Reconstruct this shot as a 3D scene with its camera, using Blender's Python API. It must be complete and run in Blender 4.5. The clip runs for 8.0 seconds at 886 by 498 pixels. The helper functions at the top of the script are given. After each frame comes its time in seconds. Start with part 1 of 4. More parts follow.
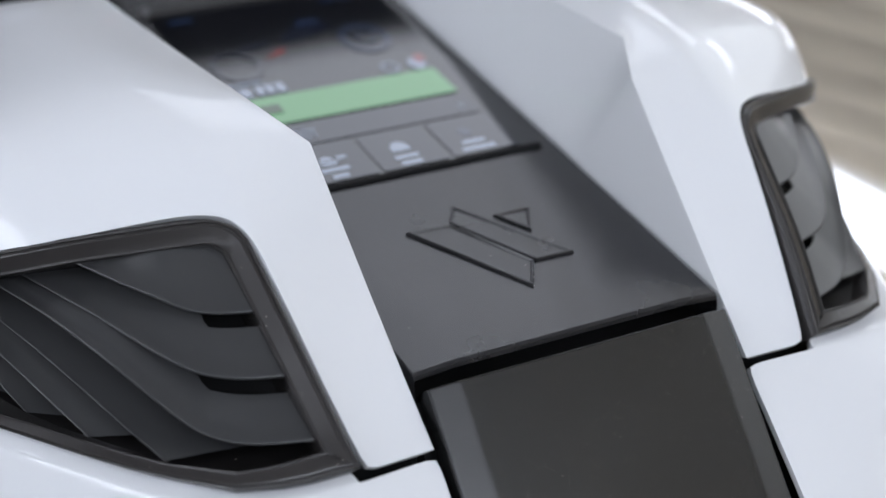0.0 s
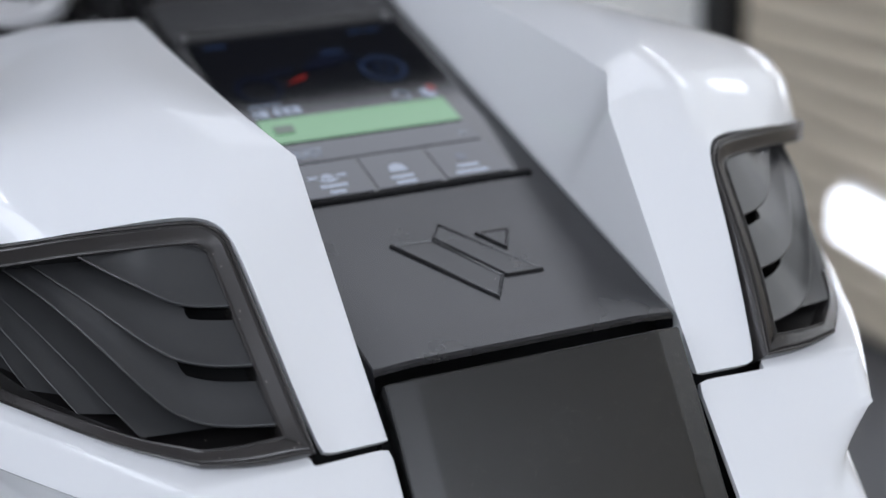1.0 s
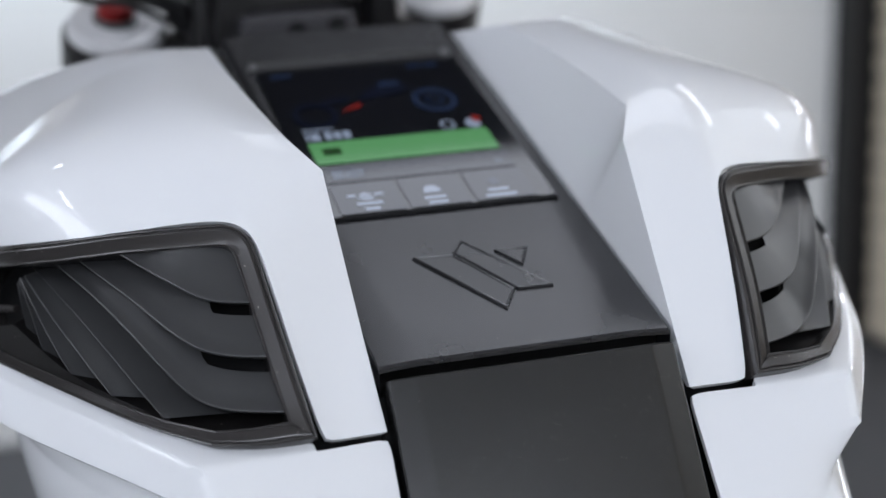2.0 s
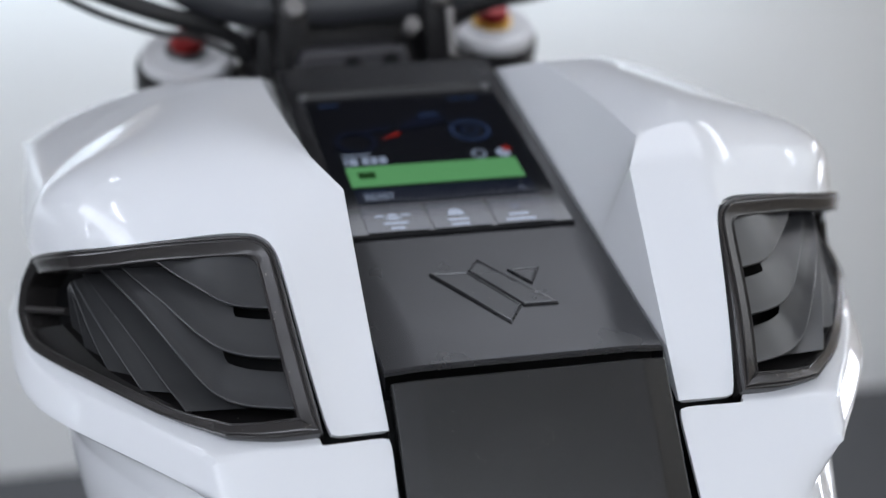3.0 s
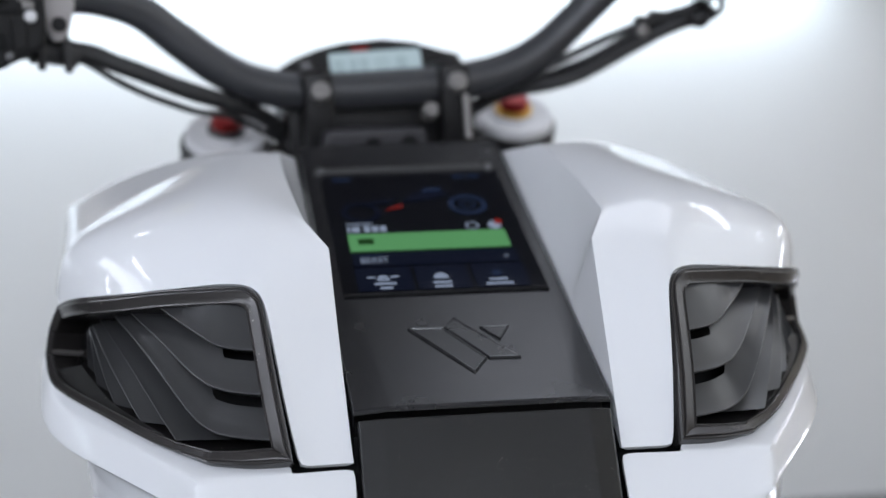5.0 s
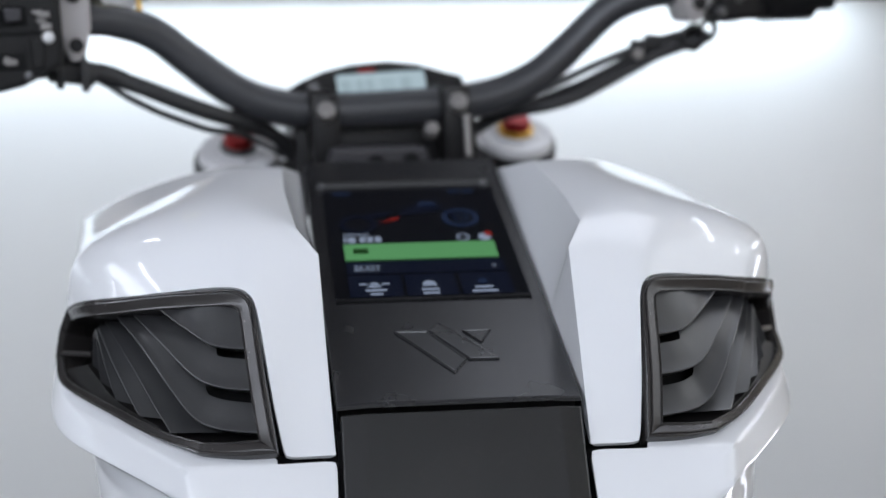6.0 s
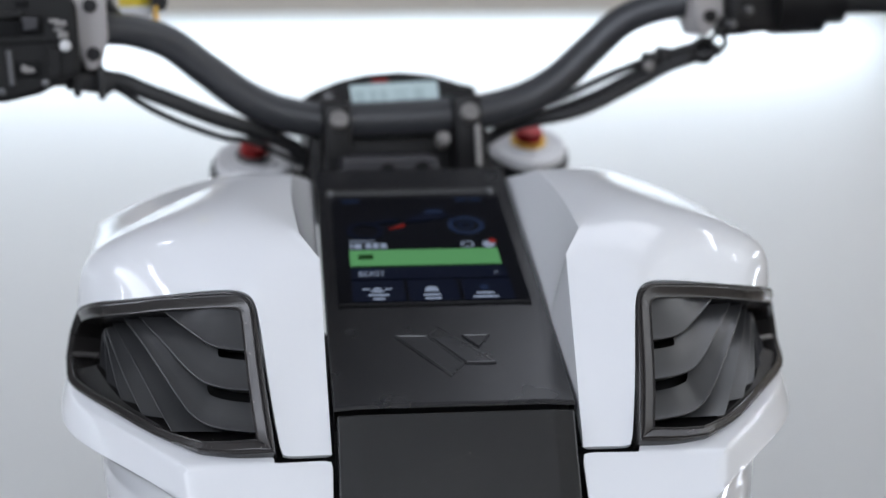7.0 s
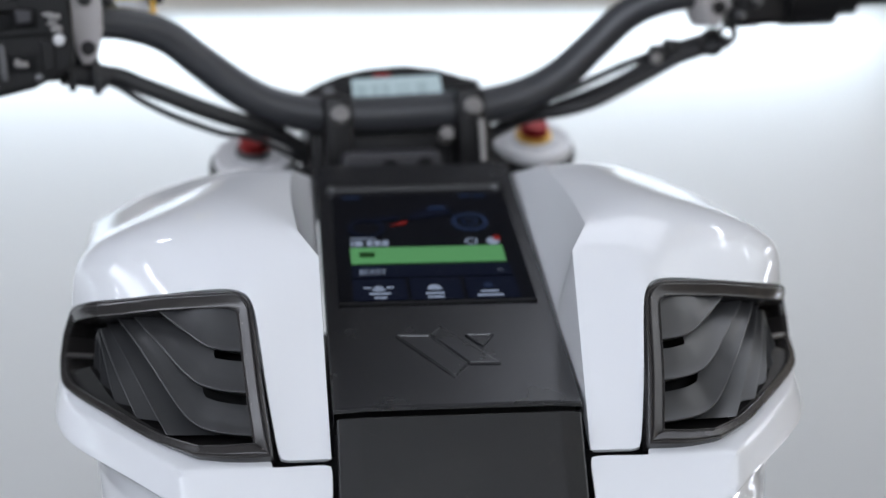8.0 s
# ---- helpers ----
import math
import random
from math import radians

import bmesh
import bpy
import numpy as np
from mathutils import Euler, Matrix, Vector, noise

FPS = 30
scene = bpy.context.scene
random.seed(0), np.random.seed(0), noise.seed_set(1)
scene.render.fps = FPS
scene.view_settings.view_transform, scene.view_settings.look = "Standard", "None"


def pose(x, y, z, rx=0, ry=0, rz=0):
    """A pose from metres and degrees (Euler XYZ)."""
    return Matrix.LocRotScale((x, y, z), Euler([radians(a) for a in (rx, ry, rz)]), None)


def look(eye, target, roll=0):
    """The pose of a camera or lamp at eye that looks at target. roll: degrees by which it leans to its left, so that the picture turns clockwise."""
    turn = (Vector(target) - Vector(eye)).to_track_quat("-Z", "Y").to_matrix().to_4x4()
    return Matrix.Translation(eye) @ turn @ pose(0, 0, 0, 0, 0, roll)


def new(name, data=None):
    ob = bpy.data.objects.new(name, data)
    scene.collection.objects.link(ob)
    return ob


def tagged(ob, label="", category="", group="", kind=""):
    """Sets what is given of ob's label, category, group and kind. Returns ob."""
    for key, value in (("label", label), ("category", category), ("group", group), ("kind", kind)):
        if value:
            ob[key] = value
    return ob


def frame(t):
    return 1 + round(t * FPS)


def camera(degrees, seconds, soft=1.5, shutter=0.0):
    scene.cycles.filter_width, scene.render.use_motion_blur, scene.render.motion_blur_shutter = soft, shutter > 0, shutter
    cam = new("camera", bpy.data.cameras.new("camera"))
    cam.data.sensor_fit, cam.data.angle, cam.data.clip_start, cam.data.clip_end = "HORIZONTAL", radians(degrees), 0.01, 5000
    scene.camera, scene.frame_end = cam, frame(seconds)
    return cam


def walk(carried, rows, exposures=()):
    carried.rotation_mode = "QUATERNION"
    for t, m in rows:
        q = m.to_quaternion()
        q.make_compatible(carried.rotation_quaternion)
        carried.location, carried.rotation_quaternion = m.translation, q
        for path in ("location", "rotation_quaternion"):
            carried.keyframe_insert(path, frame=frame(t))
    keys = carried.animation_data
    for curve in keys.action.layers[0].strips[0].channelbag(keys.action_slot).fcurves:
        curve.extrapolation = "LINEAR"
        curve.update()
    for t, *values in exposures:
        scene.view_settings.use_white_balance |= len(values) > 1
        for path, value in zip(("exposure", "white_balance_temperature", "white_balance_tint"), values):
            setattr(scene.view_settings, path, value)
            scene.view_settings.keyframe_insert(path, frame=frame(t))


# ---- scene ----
Z0 = 0.87          # height of the tank's reference corner over the floor
cam = camera(30.76, 8.0, soft=1.5)
PATH = [  # seconds, eye, yaw to the left, pitch, roll
    (0, (-0.2749, -0.4336, 0.2503), -26.64, -20.40, -3.27),
    (0.5, (-0.2572, -0.4678, 0.2521), -24.11, -19.63, -3.11),
    (1, (-0.2434, -0.5030, 0.2506), -22.00, -18.49, -2.44),
    (1.5, (-0.2259, -0.5375, 0.2459), -19.14, -17.20, -2.19),
    (3, (-0.1750, -0.6343, 0.2442), -12.06, -14.41, -1.54),
    (3.5, (-0.1626, -0.6598, 0.2437), -10.62, -13.30, -1.40),
    (4, (-0.1493, -0.6831, 0.2425), -9.62, -12.26, -1.29),
    (4.5, (-0.1380, -0.7051, 0.2411), -9.13, -11.40, -0.78),
    (5, (-0.1274, -0.7272, 0.2407), -8.31, -10.75, -0.68),
    (6.5, (-0.0888, -0.7958, 0.2350), -5.90, -9.29, -0.43),
    (7, (-0.0799, -0.7985, 0.2339), -5.19, -9.10, -0.34),
    (7.5, (-0.0762, -0.7876, 0.2308), -4.90, -9.00, -0.52),
    (8, (-0.0755, -0.7739, 0.2298), -4.95, -9.19, -0.56),
]


def carried_pose(eye, yaw, pitch, roll):
    y, p = radians(yaw), radians(pitch)
    e = Vector(eye) + Vector((0, 0, Z0))
    ahead = Vector((-math.sin(y) * math.cos(p), math.cos(y) * math.cos(p), math.sin(p)))
    return look(e, e + ahead, roll)


walk(cam, [(t, carried_pose(e, y, p, r)) for t, e, y, p, r in PATH])
scene.view_settings.exposure = 0.40

# ---- world and lights ----
world = bpy.data.worlds.new("world")
scene.world = world
world.use_nodes = True
world.node_tree.nodes["Background"].inputs[0].default_value = (0.8, 0.9, 1.0, 1)
world.node_tree.nodes["Background"].inputs[1].default_value = 0.05


def area_lamp(name, m, sx, sy, watts, color):
    d = bpy.data.lights.new(name, "AREA")
    d.shape, d.size, d.size_y, d.energy, d.color = "RECTANGLE", sx, sy, watts, color
    ob = new(name, d)
    ob.matrix_world = m
    return ob


COOL = (0.83, 0.878, 1.0)

# ---- materials ----


def material(name, color, rough=0.5, metal=0.0, grain=0.0, grain_size=400.0, vary=0.08, vary_size=12.0, coat=0.0,
             emit=None, strength=0.0, rough_vary=0.06, ior=1.5):
    m = bpy.data.materials.new(name)
    m.use_nodes = True
    nt = m.node_tree
    b = nt.nodes["Principled BSDF"]
    b.inputs["Roughness"].default_value = rough
    b.inputs["Metallic"].default_value = metal
    b.inputs["IOR"].default_value = ior
    b.inputs["Coat Weight"].default_value = coat
    b.inputs["Coat Roughness"].default_value = 0.03
    tc = nt.nodes.new("ShaderNodeTexCoord")
    n1 = nt.nodes.new("ShaderNodeTexNoise")
    n1.inputs["Scale"].default_value = vary_size
    n1.inputs["Detail"].default_value = 5
    nt.links.new(tc.outputs["Object"], n1.inputs["Vector"])
    mix = nt.nodes.new("ShaderNodeMix")
    mix.data_type = "RGBA"
    mix.inputs["A"].default_value = (*[c * (1 - vary) for c in color], 1)
    mix.inputs["B"].default_value = (*[min(1, c * (1 + vary)) for c in color], 1)
    nt.links.new(n1.outputs["Fac"], mix.inputs["Factor"])
    nt.links.new(mix.outputs["Result"], b.inputs["Base Color"])
    if rough_vary:
        mr = nt.nodes.new("ShaderNodeMapRange")
        mr.inputs["To Min"].default_value = max(0.02, rough - rough_vary)
        mr.inputs["To Max"].default_value = min(1, rough + rough_vary)
        nt.links.new(n1.outputs["Fac"], mr.inputs["Value"])
        nt.links.new(mr.outputs["Result"], b.inputs["Roughness"])
    if grain:
        n2 = nt.nodes.new("ShaderNodeTexNoise")
        n2.inputs["Scale"].default_value = grain_size
        n2.inputs["Detail"].default_value = 3
        nt.links.new(tc.outputs["Object"], n2.inputs["Vector"])
        bp = nt.nodes.new("ShaderNodeBump")
        bp.inputs["Strength"].default_value = grain
        bp.inputs["Distance"].default_value = 0.0004
        nt.links.new(n2.outputs["Fac"], bp.inputs["Height"])
        nt.links.new(bp.outputs["Normal"], b.inputs["Normal"])
    if emit:
        b.inputs["Emission Color"].default_value = (*emit, 1)
        b.inputs["Emission Strength"].default_value = strength
    return m


def dusty(m, size, amount, color=(0.45, 0.42, 0.38)):
    """Adds sparse specks of dust to a material."""
    nt = m.node_tree
    b = nt.nodes["Principled BSDF"]
    old = b.inputs["Base Color"].links[0].from_socket
    tc = nt.nodes.new("ShaderNodeTexCoord")
    vo = nt.nodes.new("ShaderNodeTexVoronoi")
    vo.inputs["Scale"].default_value = size
    nt.links.new(tc.outputs["Object"], vo.inputs["Vector"])
    no = nt.nodes.new("ShaderNodeTexNoise")
    no.inputs["Scale"].default_value = 28
    nt.links.new(tc.outputs["Object"], no.inputs["Vector"])
    lim = nt.nodes.new("ShaderNodeMapRange")
    lim.inputs["From Min"].default_value, lim.inputs["From Max"].default_value = 0.34, 0.60
    lim.inputs["To Min"].default_value, lim.inputs["To Max"].default_value = 0.0, amount
    nt.links.new(no.outputs["Fac"], lim.inputs["Value"])
    lt = nt.nodes.new("ShaderNodeMath")
    lt.operation = "LESS_THAN"
    nt.links.new(vo.outputs["Distance"], lt.inputs[0])
    nt.links.new(lim.outputs["Result"], lt.inputs[1])
    mix = nt.nodes.new("ShaderNodeMix")
    mix.data_type = "RGBA"
    nt.links.new(lt.outputs[0], mix.inputs["Factor"])
    nt.links.new(old, mix.inputs["A"])
    mix.inputs["B"].default_value = (*color, 1)
    nt.links.new(mix.outputs["Result"], b.inputs["Base Color"])
    return m


WHITE = material("white_gloss_paint", (0.70, 0.71, 0.73), 0.5, vary=0.012, vary_size=6, coat=0.8, rough_vary=0.03, grain=0.012, grain_size=500)
WHITE.node_tree.nodes["Principled BSDF"].inputs["Specular IOR Level"].default_value = 0.1
COVER = dusty(material("satin_black_cover", (0.0112, 0.0112, 0.0128), 0.26, grain=0.06, grain_size=1500, vary=0.12, vary_size=20, ior=1.55), 260, 0.045)
LID = dusty(material("satin_black_lid", (0.015, 0.0152, 0.0152), 0.20, grain=0.08, grain_size=1500, vary=0.12, vary_size=20, ior=1.5), 900, 0.085, (0.36, 0.31, 0.29))
VENT = dusty(material("black_moulded_plastic", (0.027, 0.0245, 0.0238), 0.25, grain=0.10, grain_size=1600, vary=0.08, vary_size=40, rough_vary=0.02, ior=1.5), 260, 0.05)
SLAT = material("charcoal_slat_plastic", (0.030, 0.0304, 0.0318), 0.35, grain=0.06, grain_size=1600, vary=0.04, vary_size=40, rough_vary=0.015, ior=1.6)
# Near black for joints, and for shade in gaps and recesses.
BLACK = material("black_joints_and_shade", (0.005, 0.005, 0.0055), 0.7, grain=0.2, vary=0.2, ior=1.3)
# Vent floor: the recess shade is in the base colour, dust specks on top.
CAVITY = dusty(material("shaded_vent_floor", (0.006, 0.0055, 0.0055), 0.5, grain=0.2, vary=0.2, ior=1.2), 300, 0.07)
RUBBER = material("black_rubber", (0.018, 0.018, 0.019), 0.55, grain=0.3, grain_size=600)
BAR = material("anodised_black_bar", (0.044, 0.0455, 0.050), 0.34, metal=0.2, grain=0.05)
SWITCH = material("black_switch_plastic", (0.006, 0.0058, 0.0060), 0.5, grain=0.4, grain_size=500, ior=1.36)
CAST = material("black_cast_alloy", (0.010, 0.0096, 0.0102), 0.42, metal=0.05, grain=0.4, grain_size=500, ior=1.38)
SILVER = material("brushed_aluminium", (0.62, 0.62, 0.63), 0.42, metal=0.25, grain=0.1)
PALE = material("pale_grey_casting", (0.38, 0.36, 0.355), 0.45, metal=0.3, grain=0.3, grain_size=300)
GREYM = material("grey_anodised_metal", (0.13, 0.13, 0.135), 0.4, metal=0.9, grain=0.1)
BOLT = material("dull_grey_steel", (0.24, 0.23, 0.225), 0.4, metal=0.5, grain=0.2, grain_size=300)
YOKE = material("blue_grey_moulding", (0.030, 0.029, 0.034), 0.5, grain=0.2)
RED = material("red_anodised_knob", (0.30, 0.02, 0.02), 0.35, metal=0.5)
YELLOW = material("yellow_plastic", (0.75, 0.62, 0.05), 0.45)
GOLD = material("gold_anodised_ring", (0.7, 0.42, 0.08), 0.35, metal=0.9)
GLASS = material("black_display_glass", (0.004, 0.0045, 0.007), 0.05, vary=0.05, rough_vary=0.0, coat=0.4)
LCD = material("grey_lcd", (0.25, 0.32, 0.34), 0.25, vary=0.05, emit=(0.55, 0.68, 0.72), strength=0.25)
LCDARK = material("dark_lcd_segment", (0.20, 0.26, 0.28), 0.25, vary=0.05, emit=(0.50, 0.62, 0.66), strength=0.22)
WALL = material("white_wall_paint", (0.78, 0.783, 0.765), 0.6, grain=0.2, grain_size=150, vary=0.03, vary_size=2)
CEIL = material("ceiling_paint", (0.8, 0.8, 0.8), 0.8, vary=0.02, vary_size=2)
GREYC = material("white_ceiling_paint", (0.72, 0.72, 0.73), 0.8, vary=0.06, vary_size=2)
# Unlit look of the unseen hall ceiling, put into its colour.
HALLC = material("dark_mirrored_ceiling", (0.10, 0.10, 0.102), 0.8, vary=0.06, vary_size=2)
BEIGE = material("beige_ledge_board", (0.5, 0.46, 0.4), 0.55, grain=0.2, vary=0.06, vary_size=3)
SLATW = material("beige_wall_slat", (0.58, 0.50, 0.39), 0.5, grain=0.3, grain_size=80, vary=0.1, vary_size=3)
FLOOR = material("dark_grey_floor", (0.055, 0.055, 0.058), 0.5, grain=0.5, grain_size=120, vary=0.2, vary_size=2.5)
DARKP = material("black_painted_post", (0.006, 0.006, 0.0062), 0.5, grain=0.2)


def screen_mat(name, color, strength):
    return material(name, [c * 0.03 for c in color], 0.05, emit=color, strength=strength, vary=0.02, rough_vary=0.0, coat=0.4)


UI_GREEN = screen_mat("display_green", (0.14, 0.43, 0.17), 0.46)
UI_WHITE = screen_mat("display_white", (0.58, 0.70, 0.95), 0.27)
UI_NAVY = screen_mat("display_navy", (0.010, 0.016, 0.045), 0.22)
UI_BLUE = screen_mat("display_blue", (0.05, 0.09, 0.22), 0.16)
UI_DARK = screen_mat("display_dark", (0.02, 0.09, 0.02), 0.3)
UI_RED = screen_mat("display_red", (0.6, 0.04, 0.03), 0.22)

# ---- mesh tools ----


def finish(name, bm, mat, smooth=True, sharp=38):
    bmesh.ops.recalc_face_normals(bm, faces=bm.faces)
    for e in bm.edges:
        if len(e.link_faces) == 2 and e.calc_face_angle() > radians(sharp):
            e.smooth = False
    me = bpy.data.meshes.new(name)
    bm.to_mesh(me)
    bm.free()
    me.materials.append(mat)
    if smooth:
        me.polygons.foreach_set("use_smooth", [True] * len(me.polygons))
    return me


def part(name, bm, mat, parent, label="", smooth=True, m=None, sharp=38):
    """One mesh under a thing or a part; meshes are in the frame of the parent unless m is given."""
    ob = new(name, finish(name, bm, mat, smooth, sharp))
    ob.parent = parent
    if m is not None:
        ob.matrix_local = m
    if label:
        tagged(ob, label)
    return ob


def bevel_mod(ob, width, segments=2, angle=35):
    b = ob.modifiers.new("bevel", "BEVEL")
    b.width, b.segments, b.limit_method, b.angle_limit = width, segments, "ANGLE", radians(angle)
    w = ob.modifiers.new("normals", "WEIGHTED_NORMAL")
    w.keep_sharp = True
    return ob


def box(bm, x0, x1, y0, y1, z0, z1, m=None):
    vs = [bm.verts.new((x, y, z)) for z in (z0, z1) for x, y in ((x0, y0), (x1, y0), (x1, y1), (x0, y1))]
    for q in ((3, 2, 1, 0), (4, 5, 6, 7), (0, 1, 5, 4), (1, 2, 6, 5), (2, 3, 7, 6), (3, 0, 4, 7)):
        bm.faces.new([vs[i] for i in q])
    if m is not None:
        bmesh.ops.transform(bm, matrix=m, verts=vs)
    return vs


def boxed(x0, x1, y0, y1, z0, z1, bevel=0.0, seg=2, m=None):
    bm = bmesh.new()
    box(bm, x0, x1, y0, y1, z0, z1)
    if bevel:
        bmesh.ops.bevel(bm, geom=bm.edges[:], offset=bevel, segments=seg, profile=0.6, affect="EDGES")
    if m is not None:
        bmesh.ops.transform(bm, matrix=m, verts=bm.verts)
    return bm


def cylinder(p0, p1, r0, r1=None, seg=28, bevel=0.0):
    """A solid of revolution between two points."""
    r1 = r0 if r1 is None else r1
    p0, p1 = Vector(p0), Vector(p1)
    bm = bmesh.new()
    bmesh.ops.create_cone(bm, cap_ends=True, segments=seg, radius1=r0, radius2=r1, depth=(p1 - p0).length)
    if bevel:
        ed = [e for e in bm.edges if len(e.link_faces) == 2 and any(len(f.verts) > 4 for f in e.link_faces)]
        bmesh.ops.bevel(bm, geom=ed, offset=bevel, segments=2, profile=0.6, affect="EDGES")
    q = (p1 - p0).to_track_quat("Z", "Y").to_matrix().to_4x4()
    bmesh.ops.transform(bm, matrix=Matrix.Translation((p0 + p1) / 2) @ q, verts=bm.verts)
    return bm


def spline(ctrl, n):
    """n + 1 points on a Catmull-Rom curve through the control points."""
    c = [Vector(p) for p in ctrl]
    c = [2 * c[0] - c[1]] + c + [2 * c[-1] - c[-2]]
    out = []
    for i in range(n + 1):
        s = i / n * (len(c) - 3)
        k = min(int(s), len(c) - 4)
        t = s - k
        a, b, d, e = c[k:k + 4]
        out.append(0.5 * (2 * b + (d - a) * t + (2 * a - 5 * b + 4 * d - e) * t * t + (3 * b - a - 3 * d + e) * t ** 3))
    return out


def tube(ctrl, radius, n=24, seg=14, end_radius=None):
    """A round bar or cable along a curve."""
    pts = spline(ctrl, n)
    end_radius = radius if end_radius is None else end_radius
    bm = bmesh.new()
    rings, side = [], Vector((0.1, 0.9, 0.2))
    for i, p in enumerate(pts):
        d = (pts[min(i + 1, n)] - pts[max(i - 1, 0)]).normalized()
        side = (side - d * side.dot(d)).normalized()
        up = d.cross(side)
        r = radius + (end_radius - radius) * abs(2 * i / n - 1)
        rings.append([bm.verts.new(p + r * (math.cos(a) * side + math.sin(a) * up)) for a in (2 * math.pi * k / seg for k in range(seg))])
    for a, b in zip(rings, rings[1:]):
        for k in range(seg):
            bm.faces.new((a[k], a[(k + 1) % seg], b[(k + 1) % seg], b[k]))
    bm.faces.new(rings[0][::-1])
    bm.faces.new(rings[-1])
    return bm


def cage(name, s, pts, faces, mat, parent, label="", creases=(), corners=(), soft=(), levels=3, thick=0.003, rim=0.0012):
    """A moulded panel: a coarse cage of named points (s mirrors it), smoothed, given thickness and rounded rims."""
    bm = bmesh.new()
    ce = bm.edges.layers.float.new("crease_edge")
    cv = bm.verts.layers.float.new("crease_vert")
    vs = {k: bm.verts.new((s * p[0], p[1], p[2])) for k, p in pts.items()}
    for f in faces:
        bm.faces.new([vs[k] for k in f.split()][::s])
    for line, w in creases:
        ks = line.split()
        for a, b in zip(ks, ks[1:]):
            e = bm.edges.get((vs[a], vs[b]))
            e[ce] = w
    for k in corners:
        vs[k][cv] = 1.0
    for k in soft:
        vs[k][cv] = 0.45
    me = bpy.data.meshes.new(name)
    bm.to_mesh(me)
    bm.free()
    me.materials.append(mat)
    me.polygons.foreach_set("use_smooth", [True] * len(me.polygons))
    ob = new(name, me)
    ob.parent = parent
    if label:
        tagged(ob, label)
    m = ob.modifiers.new("smooth", "SUBSURF")
    m.levels = m.render_levels = levels
    if thick:
        m = ob.modifiers.new("thickness", "SOLIDIFY")
        m.thickness, m.offset = thick, -1
        bevel_mod(ob, rim, 2, 50)
    return ob


def grid(rows, close=False):
    """A skin over rows of points."""
    bm = bmesh.new()
    vs = [[bm.verts.new(p) for p in r] for r in rows]
    for a, b in zip(vs, vs[1:]):
        for i in range(len(a) - (0 if close else 1)):
            j = (i + 1) % len(a)
            bm.faces.new((a[i], a[j], b[j], b[i]))
    return bm


# ---- the room ----
WALL_Y, WALL_X = 2.22, 1.47


def setting(name, bm, mat, label, category, smooth=False):
    ob = new(name, finish(name, bm, mat, smooth))
    return tagged(ob, label, category, kind="structure")


setting("floor", boxed(-3.3, 1.7, -3.3, 6.1, -0.1, 0.0), FLOOR, "dark grey sealed concrete workshop floor", "floor")
setting("ceiling", boxed(-3.2, 1.7, -3.3, 2.085, 2.8, 2.9), GREYC, "white painted workshop ceiling", "ceiling")
# Out of view; kept dark so the display and cover mirror less light.
setting("hall_ceiling", boxed(-3.2, 1.7, 2.085, 6.1, 2.8, 2.95), HALLC, "unseen hall ceiling, coloured dark for the reflections", "ceiling")
setting("wall_north", boxed(-3.2, 1.7, 6.0, 6.1, 0.0, 2.8), BEIGE, "beige wall of the hall behind the partition", "wall")
setting("wall_south", boxed(-3.2, 1.7, -3.3, -3.2, 0.0, 2.8), WALL, "plain white painted wall", "wall")
setting("wall_west", boxed(-3.3, -3.2, -3.3, 6.1, 0.0, 2.8), WALL, "plain white painted wall", "wall")
wall_east = setting("wall_east", boxed(WALL_X + 0.03, 1.7, -3.3, 6.1, 0.0, 2.8), BEIGE, "beige wall clad with horizontal slats", "wall")
setting("partition_wall", boxed(-3.2, WALL_X - 0.045, WALL_Y, WALL_Y + 0.12, 0.0, 1.10, 0.004), WALL, "low white partition wall washed by light", "wall")
setting("ledge", boxed(-3.2, WALL_X - 0.045, WALL_Y - 0.1, WALL_Y + 0.15, 1.064, 1.17, 0.004), BEIGE, "beige board ledge on top of the white partition", "ledge")
setting("post", boxed(WALL_X - 0.042, WALL_X + 0.028, WALL_Y - 0.065, WALL_Y + 0.16, 0.0, 2.8, 0.006), DARKP, "black painted steel post beside the partition", "post")

# lamps of the room, and unseen fill lights added to them


def batten(m, length, strength, half=0.03):
    """A linear lamp: dark housing and a glowing diffuser on its underside."""
    lamp = tagged(new("tube_lamp"), "slim white linear lamp with opal diffuser", "lamp", "linear lamps")
    lamp.matrix_world = m
    part("housing", boxed(-half - 0.01, half + 0.01, -length / 2, length / 2, 0.0, 0.05, 0.006), CAST, lamp)
    part("diffuser", boxed(-half, half, -length / 2 + 0.01, length / 2 - 0.01, -0.022, -0.002, 0.008), glow("lamp_diffuser", strength), lamp, "glowing opal diffuser")


def glow(name, strength):
    return material(name, (0.9, 0.9, 0.9), 0.4, emit=COOL, strength=strength, vary=0.01)


def ceiling_panel(x, y, half_x, half_y, strength, label):
    ob = tagged(new("ceiling_panel"), label, "lamp", "ceiling panels")
    ob.location = (x, y, 2.70)
    part("panel_frame", boxed(-half_x - 0.012, half_x + 0.012, -half_y - 0.012, half_y + 0.012, 0.0, 0.10, 0.01), CEIL, ob)
    part("diffuser", boxed(-half_x, half_x, -half_y, half_y, -0.02, -0.002, 0.005), glow("panel_diffuser", strength), ob, "glowing opal diffuser")


